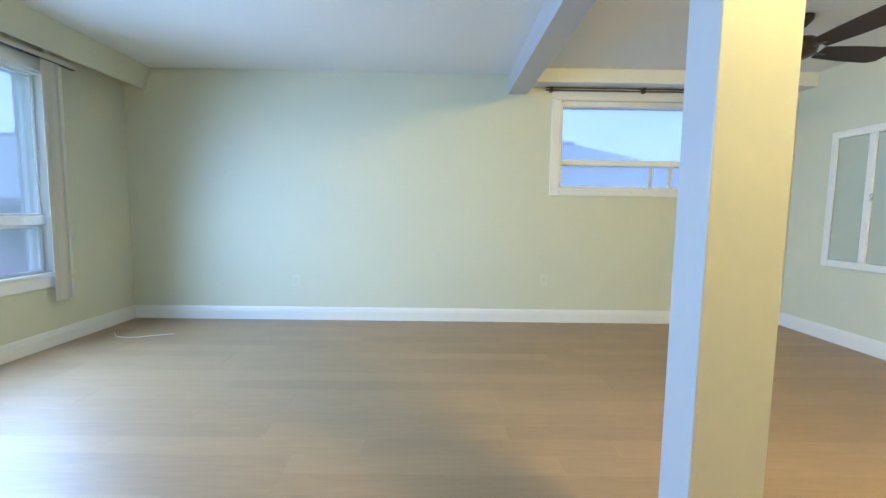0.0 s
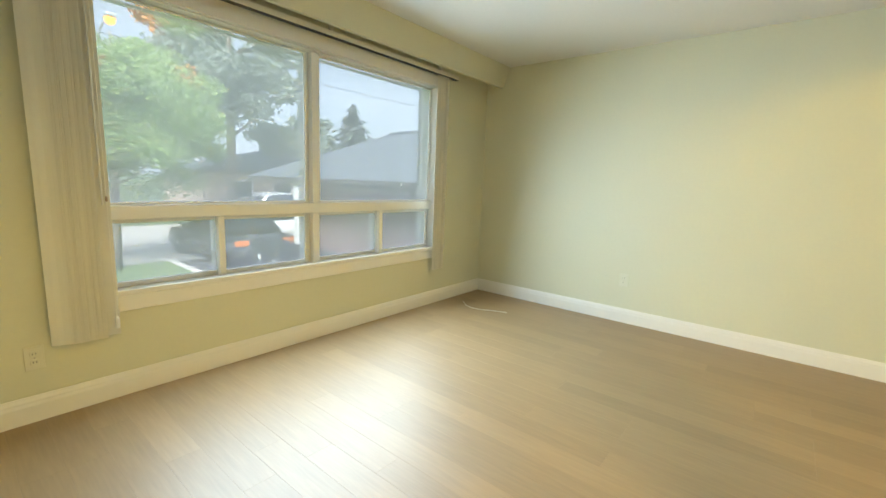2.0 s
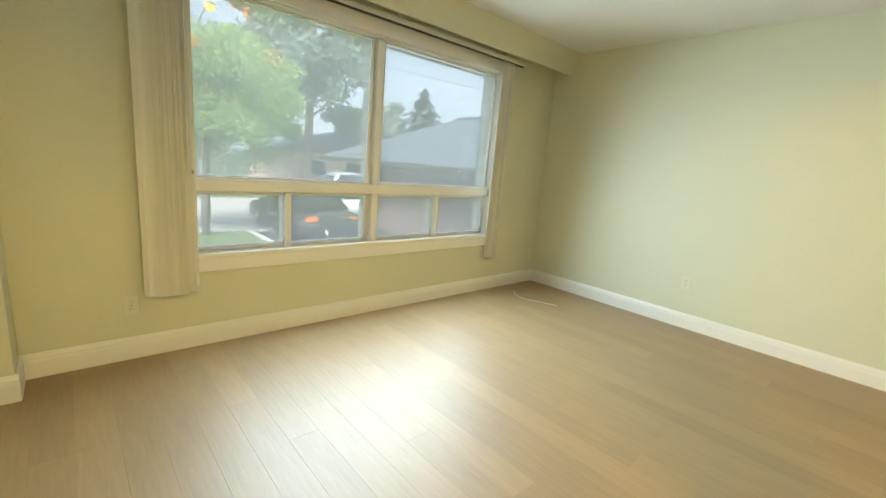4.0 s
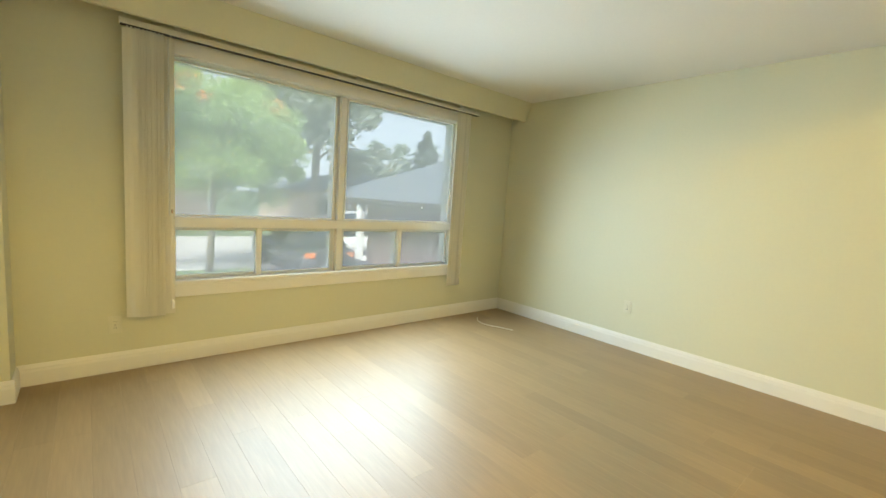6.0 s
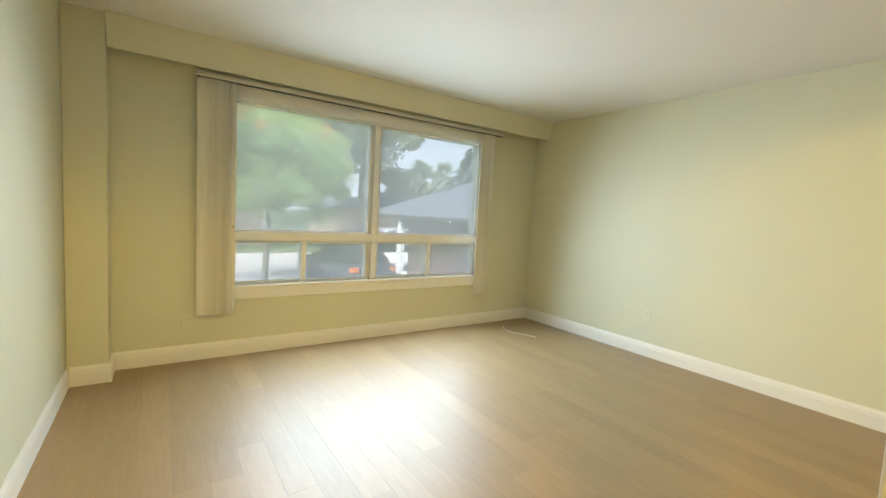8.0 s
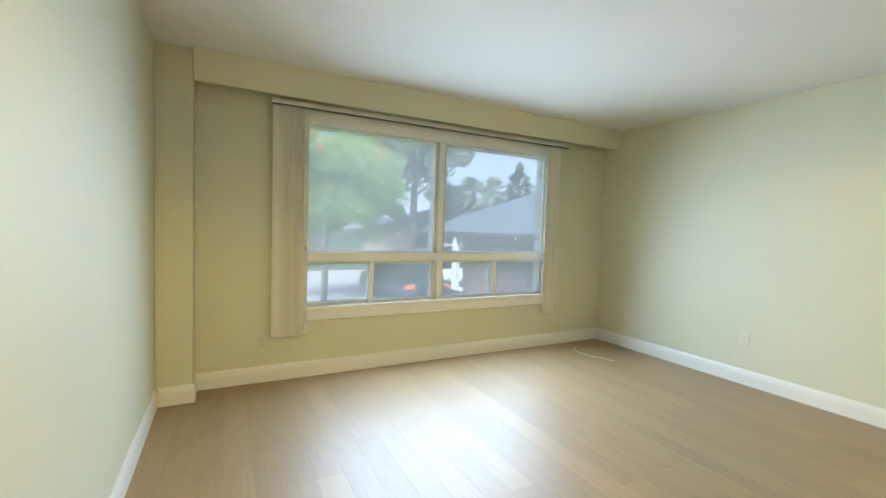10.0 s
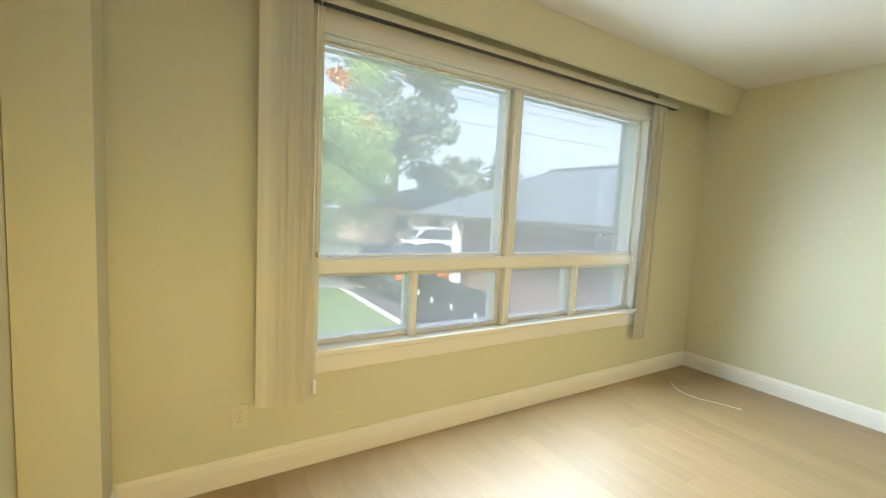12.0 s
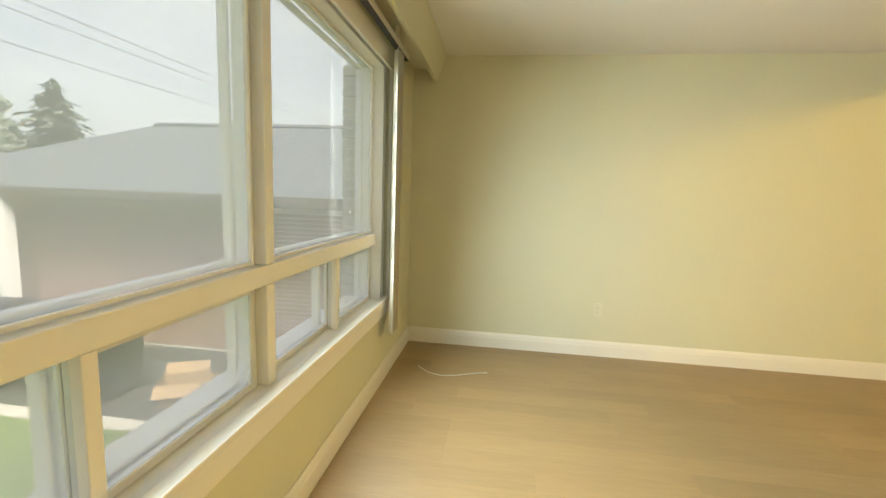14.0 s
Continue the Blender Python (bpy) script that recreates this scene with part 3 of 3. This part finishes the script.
def limbs(bm, base, top, r0, count, spread, seed):
    r = random.Random(seed)
    base, top = Vector(base), Vector(top)
    mid = base.lerp(top, 0.5) + Vector((r.uniform(-.1, .1), r.uniform(-.1, .1), 0))
    tube(bm, [base, base.lerp(mid, 0.5), mid, mid.lerp(top, 0.5), top], [r0 * 1.25, r0, r0 * 0.85, r0 * 0.55, r0 * 0.2], 10)
    tips = []
    for i in range(count):
        f = 0.38 + 0.55 * i / count
        s = base.lerp(top, f)
        a = i * 2.4 + r.uniform(-.4, .4)
        e = s + Vector((math.cos(a), math.sin(a), r.uniform(0.25, 0.8))) * spread * (1.1 - 0.5 * f) * r.uniform(0.7, 1.1)
        m = s.lerp(e, 0.5) + Vector((0, 0, -0.06 * spread))
        tube(bm, [s, m, e], [r0 * 0.4, r0 * 0.22, r0 * 0.06], 6)
        tips.append(e)
    return tips


def broad_tree(name, label, at, height, crown_r, crown_z, n, per, leaf, r0, seed, material, extra=()):
    t = thing(name, label, "tree", at=pose(*at))
    bm = bmesh.new()
    tips = limbs(bm, (0, 0, -0.1), (0.1, 0.2, height * 0.9), r0, 12, crown_r * 0.8, seed)
    part("trunk", bm, M_BARK, t, smooth=True)
    r = random.Random(seed + 1)
    cl = []
    for i in range(n):
        a, e, q = r.uniform(0, 6.28), r.uniform(-0.9, 1.0), r.uniform(0.35, 1.0)
        k = math.sqrt(max(0, 1 - e * e * 0.8))
        cl.append((crown_r * q * k * math.cos(a), crown_r * q * k * math.sin(a), crown_z + (height - crown_z) * 0.95 * e * q, crown_r * r.uniform(0.14, 0.3)))
    cl += [(p.x, p.y, p.z, crown_r * 0.22) for p in tips]
    crown("crown", leaf_cloud(cl, per, leaf, seed, 0.75), material, t)
    for lab, mt, rows, cnt in extra:
        crown("foliage", leaf_cloud(rows, cnt, leaf * 1.1, seed + 5, 0.8), mt, t, lab)
    return t


broad_tree("maple_tree", "young green maple tree on the front lawn", (-9.9, -1.22, GROUND), 6.2, 2.5, 3.65, 74, 760, 0.048, 0.085, 11, M_LEAF,
           (("orange autumn leaves", M_LEAFOR, [(1.6, -1.1, 4.75, 0.28), (1.6, -0.85, 4.95, 0.16), (1.6, 1.2, 4.65, 0.34), (1.5, 1.45, 4.45, 0.22), (1.6, -0.45, 4.55, 0.2)], 90),))
broad_tree("street_tree", "tall tree greyed by haze with some orange autumn leaves", (-22.5, 7.2, GROUND), 13.5, 5.0, 7.6, 60, 260, 0.17, 0.26, 21, M_LEAFHAZY,
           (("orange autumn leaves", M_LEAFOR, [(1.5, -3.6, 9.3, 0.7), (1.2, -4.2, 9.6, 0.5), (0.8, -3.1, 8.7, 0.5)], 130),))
broad_tree("street_tree", "tall tree with orange autumn leaves across the street", (-24, -2.0, GROUND), 11.0, 4.0, 7.0, 40, 240, 0.17, 0.22, 31, M_LEAFHAZY,
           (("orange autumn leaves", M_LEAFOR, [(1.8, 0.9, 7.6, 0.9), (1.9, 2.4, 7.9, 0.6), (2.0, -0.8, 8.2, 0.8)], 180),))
broad_tree("street_tree", "distant tree greyed by haze behind the houses", (-34, 19, GROUND), 8.0, 4.0, 4.2, 36, 200, 0.22, 0.22, 41, M_LEAFHAZY)


def conifer(at, height, radius, seed):
    t = thing("spruce_tree", "dark pointed spruce tree behind the brick house", "tree", at=pose(*at))
    part("trunk", tube(bmesh.new(), [(0, 0, -0.2), (0, 0, height * 0.5), (0, 0, height)], [0.2, 0.13, 0.02], 8), M_BARK, t)
    rs = np.random.RandomState(seed)
    n = 11000
    f = 1 - np.sqrt(rs.rand(n)) * 0.93
    tier = (f * 13) % 1.0
    ang = rs.rand(n) * 2 * np.pi
    bough = 0.35 + 0.65 * np.abs(np.sin(ang * 3.5 + np.floor(f * 13) * 1.9))
    rad = (radius * (1.0 - f) ** 0.8 + 0.05) * (1.0 - 0.6 * tier) * bough * np.sqrt(0.1 + 0.9 * rs.rand(n))
    p = np.stack([rad * np.cos(ang), rad * np.sin(ang), height * f + 0.25 - rad * 0.28], 1)
    out = np.stack([np.cos(ang), np.sin(ang), np.full(n, -0.35)], 1) + rs.normal(0, 0.25, (n, 3))
    side = np.stack([-np.sin(ang), np.cos(ang), np.zeros(n)], 1) + rs.normal(0, 0.35, (n, 3))
    s = (0.09 + 0.10 * rs.rand(n))[:, None]
    v = np.stack([p - out * s * 1.4, p + side * s * 0.6, p + out * s * 1.4, p - side * s * 0.6], 1).reshape(-1, 3)
    me = bpy.data.meshes.new("crown")
    me.from_pydata(v.tolist(), [], np.arange(4 * n).reshape(n, 4).tolist())
    crown("crown", me, M_NEEDLE, t)


conifer((-24.3, 17.5, GROUND), 8.0, 5.4, 51)


# ---- outdoors: street lamp ----
sl = thing("street_lamp", "grey metal street lamp with a lit orange head behind the maple", "street lamp", at=pose(-12.6, -0.66, GROUND - 0.27))
part("pole", tube(bmesh.new(), [(0, 0, 0.1), (0, 0, 3), (0, 0, 6.15)], [0.09, 0.07, 0.05], 12), M_SASH, sl, smooth=True)
part("arm", tube(bmesh.new(), [(0, 0, 6.05), (0.3, 0, 6.40), (0.8, 0, 6.53), (1.2, 0, 6.55)], 0.03, 8), M_SASH, sl, smooth=True)
head = part("lamp_head", boxed(1.15, 1.62, -0.11, 0.11, 6.50, 6.60, bev=0.03), M_SASH, sl)
part("lens", lathe(bmesh.new(), ((0.04, -0.16), (0.10, -0.12), (0.13, 0.0)), (1.4, 0, 6.499), 18), M_SODIUM, head, "glowing orange lens", smooth=True)


# ---- outdoors: houses ----
def roof_bm(x0, x1, y0, y1, ze, rx0, rx1, ry, zr, courses=30, thick=0.018):
    """A hip roof laid in overlapping courses of shingle."""
    bm = bmesh.new()
    E = [Vector(v) for v in ((x0, y0, ze), (x1, y0, ze), (x1, y1, ze), (x0, y1, ze))]
    R0, R1 = Vector((rx0, ry, zr)), Vector((rx1, ry, zr))
    for a, b, c, d in ((E[0], E[1], R1, R0), (E[2], E[3], R0, R1), (E[3], E[0], R0, R0), (E[1], E[2], R1, R1)):
        nrm = (b - a).cross(d - a).normalized()
        for i in range(courses):
            f, g = i / courses, min(1.0, (i + 1.15) / courses)
            p = [a.lerp(d, f) + nrm * thick * 0.6, b.lerp(c, f) + nrm * thick * 0.6, b.lerp(c, g) + nrm * 0.012, a.lerp(d, g) + nrm * 0.012]
            q = [a.lerp(d, f), b.lerp(c, f)]
            v = [bm.verts.new(x) for x in p]
            w = [bm.verts.new(x) for x in q]
            if (v[2].co - v[3].co).length > 1e-4: bm.faces.new(v)
            else: bm.faces.new(v[:3])
            bm.faces.new((w[0], w[1], v[1], v[0]))
    return bm


house = thing("brick_house", "neighbouring brick bungalow with a grey shingled hip roof", "house")
WALLY, NX0, NX1 = 2.2, -7.0, 8.0
part("wall", boxed(NX0 + 0.012, NX1, WALLY + 0.012, 8.6, GROUND - 0.16, 1.17), M_MORTAR, house)
roof = part("roof", roof_bm(-8.6, 8.7, 1.45, 9.0, 1.20, -7.05, 6.0, 5.2, 2.62), M_SHINGLE, house, "grey asphalt shingle roof")
part("roof_ridge", tube(bmesh.new(), [(-7.05, 5.2, 2.64), (6.0, 5.2, 2.64)], 0.06, 6), M_SHINGLE, house)
part("soffit_board", boxed(-8.56, 8.66, 1.49, 8.96, 1.172, 1.190), M_FASCIA, house)
part("fascia", boxed(-8.6, 8.7, 1.43, 1.47, 1.10, 1.215, bev=0.006), M_FASCIA, house, "dark metal eaves board")
part("fascia", boxed(-8.62, -8.58, 1.48, 9.0, 1.10, 1.215, bev=0.006), M_FASCIA, house)
# dark strip added for the eaves' shade on the top brick courses
part("frieze", boxed(-6.99, 8.0, 2.165, 2.198, 1.03, 1.171), M_FASCIA, house, "dark strip for the shade under the eaves")
part("porch_column", boxed(-6.42, -6.24, 1.50, 1.66, GROUND - 0.04, 1.171, bev=0.015), M_COLUMN, house, "white square porch column")
far = thing("far_house", "pale house across the street with a dark roof", "house", at=pose(-29, 13, GROUND))
part("wall", boxed(-4, 4, -6, 6, -0.2, 2.6), M_SIDING, far)
part("roof", roof_bm(-4.6, 4.6, -6.6, 6.6, 2.6, -1.0, 1.0, 0, 4.4, 8), M_SHINGLE, far)
for y in (-4, -1.2, 2.8):
    w = part("window", boxed(3.99, 4.06, y - 0.7, y + 0.7, 0.9, 2.1, bev=0.01), M_WHITE, far)
    part("pane", boxed(4.061, 4.07, y - 0.6, y + 0.6, 1.0, 2.0), M_CARGLASS, w)
copy_thing(far, pose(-30, -4, GROUND))
copy_thing(far, pose(-31, -22, GROUND))
copy_thing(far, pose(-30, 30, GROUND))

pale = thing("pale_roof_house", "house with a pale sunlit roof behind the neighbour", "house", at=pose(17.5, 17, GROUND))
part("wall", boxed(-5, 5, -4, 4, -0.2, 2.8), M_SIDING, pale)
part("roof", roof_bm(-5.6, 5.6, -4.6, 4.6, 2.8, -2.0, 3.0, 0, 5.6, 8), M_ROOFPALE, pale)


# ---- outdoors: vehicles ----
def car(name, label, m, paint, length, width, height, suv, light_mat):
    t = thing(name, label, "car", "parked cars", at=m)
    L, W = length / 2, width / 2
    belt = height * 0.60
    low = ((-L, 0.32), (-L + 0.03, 0.62), (-L + 0.12, belt * 0.93), (-L * 0.5, belt), (L * 0.35, belt), (L * 0.93, belt * 0.86), (L, 0.58), (L, 0.30), (L * 0.9, 0.2), (-L * 0.92, 0.2))
    top = ((-L * 0.93, belt), (-L * 0.72, height * 0.96), (-L * 0.4, height), (L * 0.08, height * 0.97), (L * 0.42, belt)) if suv else ((-L * 0.72, belt), (-L * 0.42, height * 0.95), (-L * 0.1, height), (L * 0.12, height * 0.96), (L * 0.42, belt))

    def extrude(prof, w0, w1, bev):
        bm = bmesh.new()
        zmin, zmax = min(z for _, z in prof), max(z for _, z in prof)
        sides = []
        for s in (-1, 1):
            sides.append([bm.verts.new((x, s * (w0 + (w1 - w0) * (z - zmin) / (zmax - zmin)), z)) for x, z in prof])
        k = len(prof)
        for i in range(k):
            j = (i + 1) % k
            bm.faces.new((sides[0][i], sides[0][j], sides[1][j], sides[1][i]))
        bm.faces.new(sides[0][::-1]); bm.faces.new(sides[1])
        bmesh.ops.recalc_face_normals(bm, faces=bm.faces[:])
        bmesh.ops.bevel(bm, geom=bm.edges[:], offset=bev, segments=2, affect="EDGES")
        return bm

    part("body", extrude(low, W, W * 0.96, 0.05), paint, t, smooth=True)
    cab = part("cabin", extrude(top, W * 0.93, W * 0.76, 0.04), paint, t, smooth=True)
    ins = [(x * 0.96, belt + 0.04 + (z - belt) * 0.82) for x, z in top]
    part("side_glass", extrude(ins, W * 0.945, W * 0.80, 0.02), M_CARGLASS, cab, "dark tinted glass")
    part("rear_glass", boxed(-0.01, 0.01, -W * 0.68, W * 0.68, -0.2, 0.2, bev=0.005), M_CARGLASS, cab).matrix_basis = pose((top[0][0] + top[1][0]) / 2 - 0.015, 0, (belt + height * 0.95) / 2, 0, math.degrees(math.atan2(top[1][0] - top[0][0], top[1][1] - top[0][1])), 0)
    tyre = to_mesh("tyre", lathe(bmesh.new(), ((0.22, -0.1), (0.31, -0.1), (0.335, -0.06), (0.335, 0.06), (0.31, 0.1), (0.22, 0.1)), seg=24, axis="y"), M_RUBBER)
    rim = to_mesh("rim", lathe(bmesh.new(), ((0.05, -0.105), (0.19, -0.09), (0.225, -0.104), (0.225, 0.104), (0.19, 0.09), (0.05, 0.105)), seg=20, axis="y"), M_CHROME)
    for sx in (-0.6, 0.62):
        for sy in (-1, 1):
            w = piece("wheel", tyre, t, pose(L * sx, sy * (W - 0.09), 0.335))
            piece("rim", rim, w, pose(0, 0, 0))
    for s in (-1, 1):
        part("tail_light", boxed(-L - 0.012, -L + 0.10, s * W * 0.72 - 0.17, s * W * 0.72 + 0.17, belt * 0.74, belt * 0.90, bev=0.02), light_mat, t, "orange red tail light")
        part("headlight", boxed(L * 0.93, L + 0.01, s * W * 0.72 - 0.16, s * W * 0.72 + 0.16, belt * 0.62, belt * 0.76, bev=0.02), M_CHROME, t)
        part("mirror", boxed(L * 0.28, L * 0.36, s * (W + 0.06) - 0.07, s * (W + 0.06) + 0.07, belt, belt + 0.12, bev=0.02), paint, t)
    part("bumper", boxed(-L - 0.05, -L + 0.05, -W * 0.9, W * 0.9, 0.3, 0.5, bev=0.03), M_RUBBER, t)
    part("plate", boxed(-L - 0.018, -L - 0.006, -0.16, 0.16, 0.56, 0.66), M_WHITE, t)
    return t


car("parked_car", "glossy black car parked on the driveway reflecting the sky", pose(-10.2, 1.6, GROUND - 0.04, 0, 0, 180), M_CARBLK, 4.6, 1.8, 1.46, False, M_TAIL)
car("parked_car", "white saloon car parked at the kerb", pose(-13.2, 4.8, GROUND - 0.10, 0, 0, 90), M_CARWHT, 4.5, 1.75, 1.40, False, M_TAIL)
car("parked_car", "silver sport utility car parked along the street", pose(-18.6, 8.6, GROUND - 0.10, 0, 0, 90), M_CARSIL, 4.6, 1.85, 1.68, True, M_TAIL)


# ---- outdoors: bins, box, lines ----
def wheelie_bin(m):
    t = thing("wheeled_bin", "black plastic wheeled bin on the driveway", "bin", "bins beside the brick wall", at=m)
    bm = bmesh.new()
    a = [bm.verts.new(v) for v in ((-0.22, -0.25, 0.05), (0.22, -0.25, 0.05), (0.22, 0.22, 0.05), (-0.22, 0.22, 0.05))]
    b = [bm.verts.new(v) for v in ((-0.28, -0.31, 0.98), (0.28, -0.31, 0.98), (0.28, 0.30, 0.98), (-0.28, 0.30, 0.98))]
    bm.faces.new(a[::-1]); bm.faces.new(b)
    for i in range(4): bm.faces.new((a[i], a[(i + 1) % 4], b[(i + 1) % 4], b[i]))
    bmesh.ops.bevel(bm, geom=bm.edges[:], offset=0.025, segments=2, affect="EDGES")
    body = part("body", bm, M_BIN, t)
    part("rim", boxed(-0.30, 0.30, -0.33, 0.32, 0.95, 0.985, bev=0.01), M_BIN, t)
    part("label", boxed(-0.045, 0.045, -0.312, -0.297, 0.66, 0.77), M_SASH, body, "white paper label")
    lb = bmesh.new()
    lathe(lb, ((0.05, -0.29), (0.30, -0.27), (0.30, 0.27), (0.05, 0.29)), (0, 0, 0), 20, "x")
    for v in lb.verts: v.co = (v.co.x, v.co.y * 1.08, 0.985 + max(0.0, v.co.z) * 0.32)
    part("lid", lb, M_BIN, t, "domed hinged lid")
    part("handle", tube(bmesh.new(), [(-0.22, 0.35, 0.93), (0, 0.37, 0.94), (0.22, 0.35, 0.93)], 0.016, 8), M_BIN, t)
    for s in (-1, 1):
        part("wheel", lathe(bmesh.new(), ((0.04, -0.025), (0.10, -0.025), (0.10, 0.025), (0.04, 0.025)), (s * 0.26, 0.24, 0.10), 18, "x"), M_RUBBER, t)
    return t


DZ = GROUND - 0.04
b0 = wheelie_bin(pose(-5.30, 0.66, DZ, 0, 0, 4))
for x, y, a in ((-4.54, 0.68, -6), (-3.82, 0.70, 3), (-6.10, 0.74, 10)):
    copy_thing(b0, pose(x, y, DZ, 0, 0, a))

cb = thing("cardboard_box", "opened brown cardboard box lying on the driveway", "box", at=pose(-2.88, 0.74, DZ, 0, 0, 24))
bm = bmesh.new()
for b in ((-0.24, 0.24, -0.17, -0.165, 0, 0.26), (-0.24, 0.24, 0.165, 0.17, 0, 0.26), (-0.24, -0.235, -0.164, 0.164, 0, 0.26), (0.235, 0.24, -0.164, 0.164, 0, 0.26), (-0.234, 0.234, -0.164, 0.164, 0.0, 0.006)):
    box(bm, *b)
part("body", bm, M_CARD, cb)
part("flap", boxed(-0.24, 0.24, 0, 0.16, -0.003, 0.003), M_CARD, cb).matrix_basis = pose(0, 0.17, 0.262, 35, 0, 0)
part("flap", boxed(-0.24, 0.24, -0.16, 0, -0.003, 0.003), M_CARD, cb).matrix_basis = pose(0, -0.17, 0.262, 40, 0, 0)
part("flap", boxed(0, 0.16, -0.165, 0.165, -0.003, 0.003), M_CARD, cb).matrix_basis = pose(0.24, 0, 0.262, 0, 30, 0)

pole = thing("utility_pole", "wooden utility pole with crossarm along the street", "utility pole", at=pose(-13.2, 40, GROUND))
part("pole", tube(bmesh.new(), [(0, 0, -0.3), (0, 0, 9)], [0.16, 0.11], 12), M_BARK, pole)
part("crossarm", boxed(-1.1, 1.1, -0.06, 0.06, 8.3, 8.45), M_BARK, pole)
lines = thing("power_lines", "thin dark overhead power lines above the street", "cables")
for k, (xa, za, xb, zb) in enumerate(((-14.2, 7.2, -13.4, 6.9), (-13.3, 7.3, -12.6, 7.0), (-13.9, 6.2, -13.6, 5.9))):
    pts = []
    for i in range(25):
        f = i / 24
        pts.append((xa + (xb - xa) * f, -40 + 80 * f, za + (zb - za) * f - 0.8 * (1 - (2 * f - 1) ** 2)))
    part("line", tube(bmesh.new(), pts, 0.011, 5), M_WIRE, lines)

# ---- pieces: floor planks, brick reveal, brick wall ----
floor = structure("floor", boxed(0, RX, RY, 0, -0.15, -0.009), M_SUB, "grey-brown wood laminate plank floor with satin sheen", "floor")
PW = 0.1384
PLANKS = {}


def plank_mesh(length):
    key = round(length, 2)
    if key not in PLANKS:
        bm = boxed(0.00012, length - 0.00012, 0.00012, PW - 0.00012, -0.0085, 0.003)
        tops = [e for e in bm.edges if all(v.co.z > 0 for v in e.verts)]
        bmesh.ops.bevel(bm, geom=tops, offset=0.0005, segments=1, affect="EDGES")
        PLANKS[key] = to_mesh("plank", bm, M_FLOOR)
    return PLANKS[key]


rp = random.Random(9)
for row in range(32):
    y = RY + row * PW
    x = 0.0
    cut = rp.choice((0.3, 0.55, 0.8, 1.0, 1.2))
    while x < RX - 0.01:
        ln = min(cut, RX - x)
        piece("plank", plank_mesh(ln), floor, pose(x, y, 0))
        x += ln
        cut = 1.2

reveal = thing("brick_reveal", "brick edge of the outer wall beside the window", "wall", kind="structure")
BR = to_mesh("brick", boxed(-0.05, 0.05, -0.095, 0.095, -0.0285, 0.0285, bev=0.003), M_BRICKPALE)
for k in range(26):
    piece("brick", BR, reveal, pose(-0.275, -0.66 + (0.0 if k % 2 else 0.006), 0.42 + 0.0675 * k))
part("mortar", boxed(-0.318, -0.225, -0.73, -0.58, 0.38, 2.15), M_MORTAR, reveal)

BW = to_mesh("brick", boxed(-0.1035, 0.1035, 0.0, 0.05, -0.0285, 0.0285), M_BRICK)
BH = to_mesh("brick", boxed(-0.05, 0.05, 0.0, 0.05, -0.0285, 0.0285), M_BRICK)
nwall = [o for o in house.children if o.name.startswith("wall")][0]
rest = bmesh.new()
near = 0
for row in range(32):
    z = GROUND + 0.03 + row * 0.0675
    x = NX0 + 0.104 + (0.107 if row % 2 else 0.0)
    if row % 2: piece("brick", BH, nwall, pose(NX0 + 0.05, WALLY, z))
    while x < NX1 - 0.1:
        if -5.0 < x < -2.9 and z > -0.85 and near < 280:
            piece("brick", BW, nwall, pose(x, WALLY, z)); near += 1
        else:
            box(rest, x - 0.1035, x + 0.1035, WALLY, WALLY + 0.03, z - 0.0285, z + 0.0285)
        x += 0.2145
tagged(part("bricks", rest, M_BRICK, nwall, "weathered brown-red bricks"), kind="stuff")
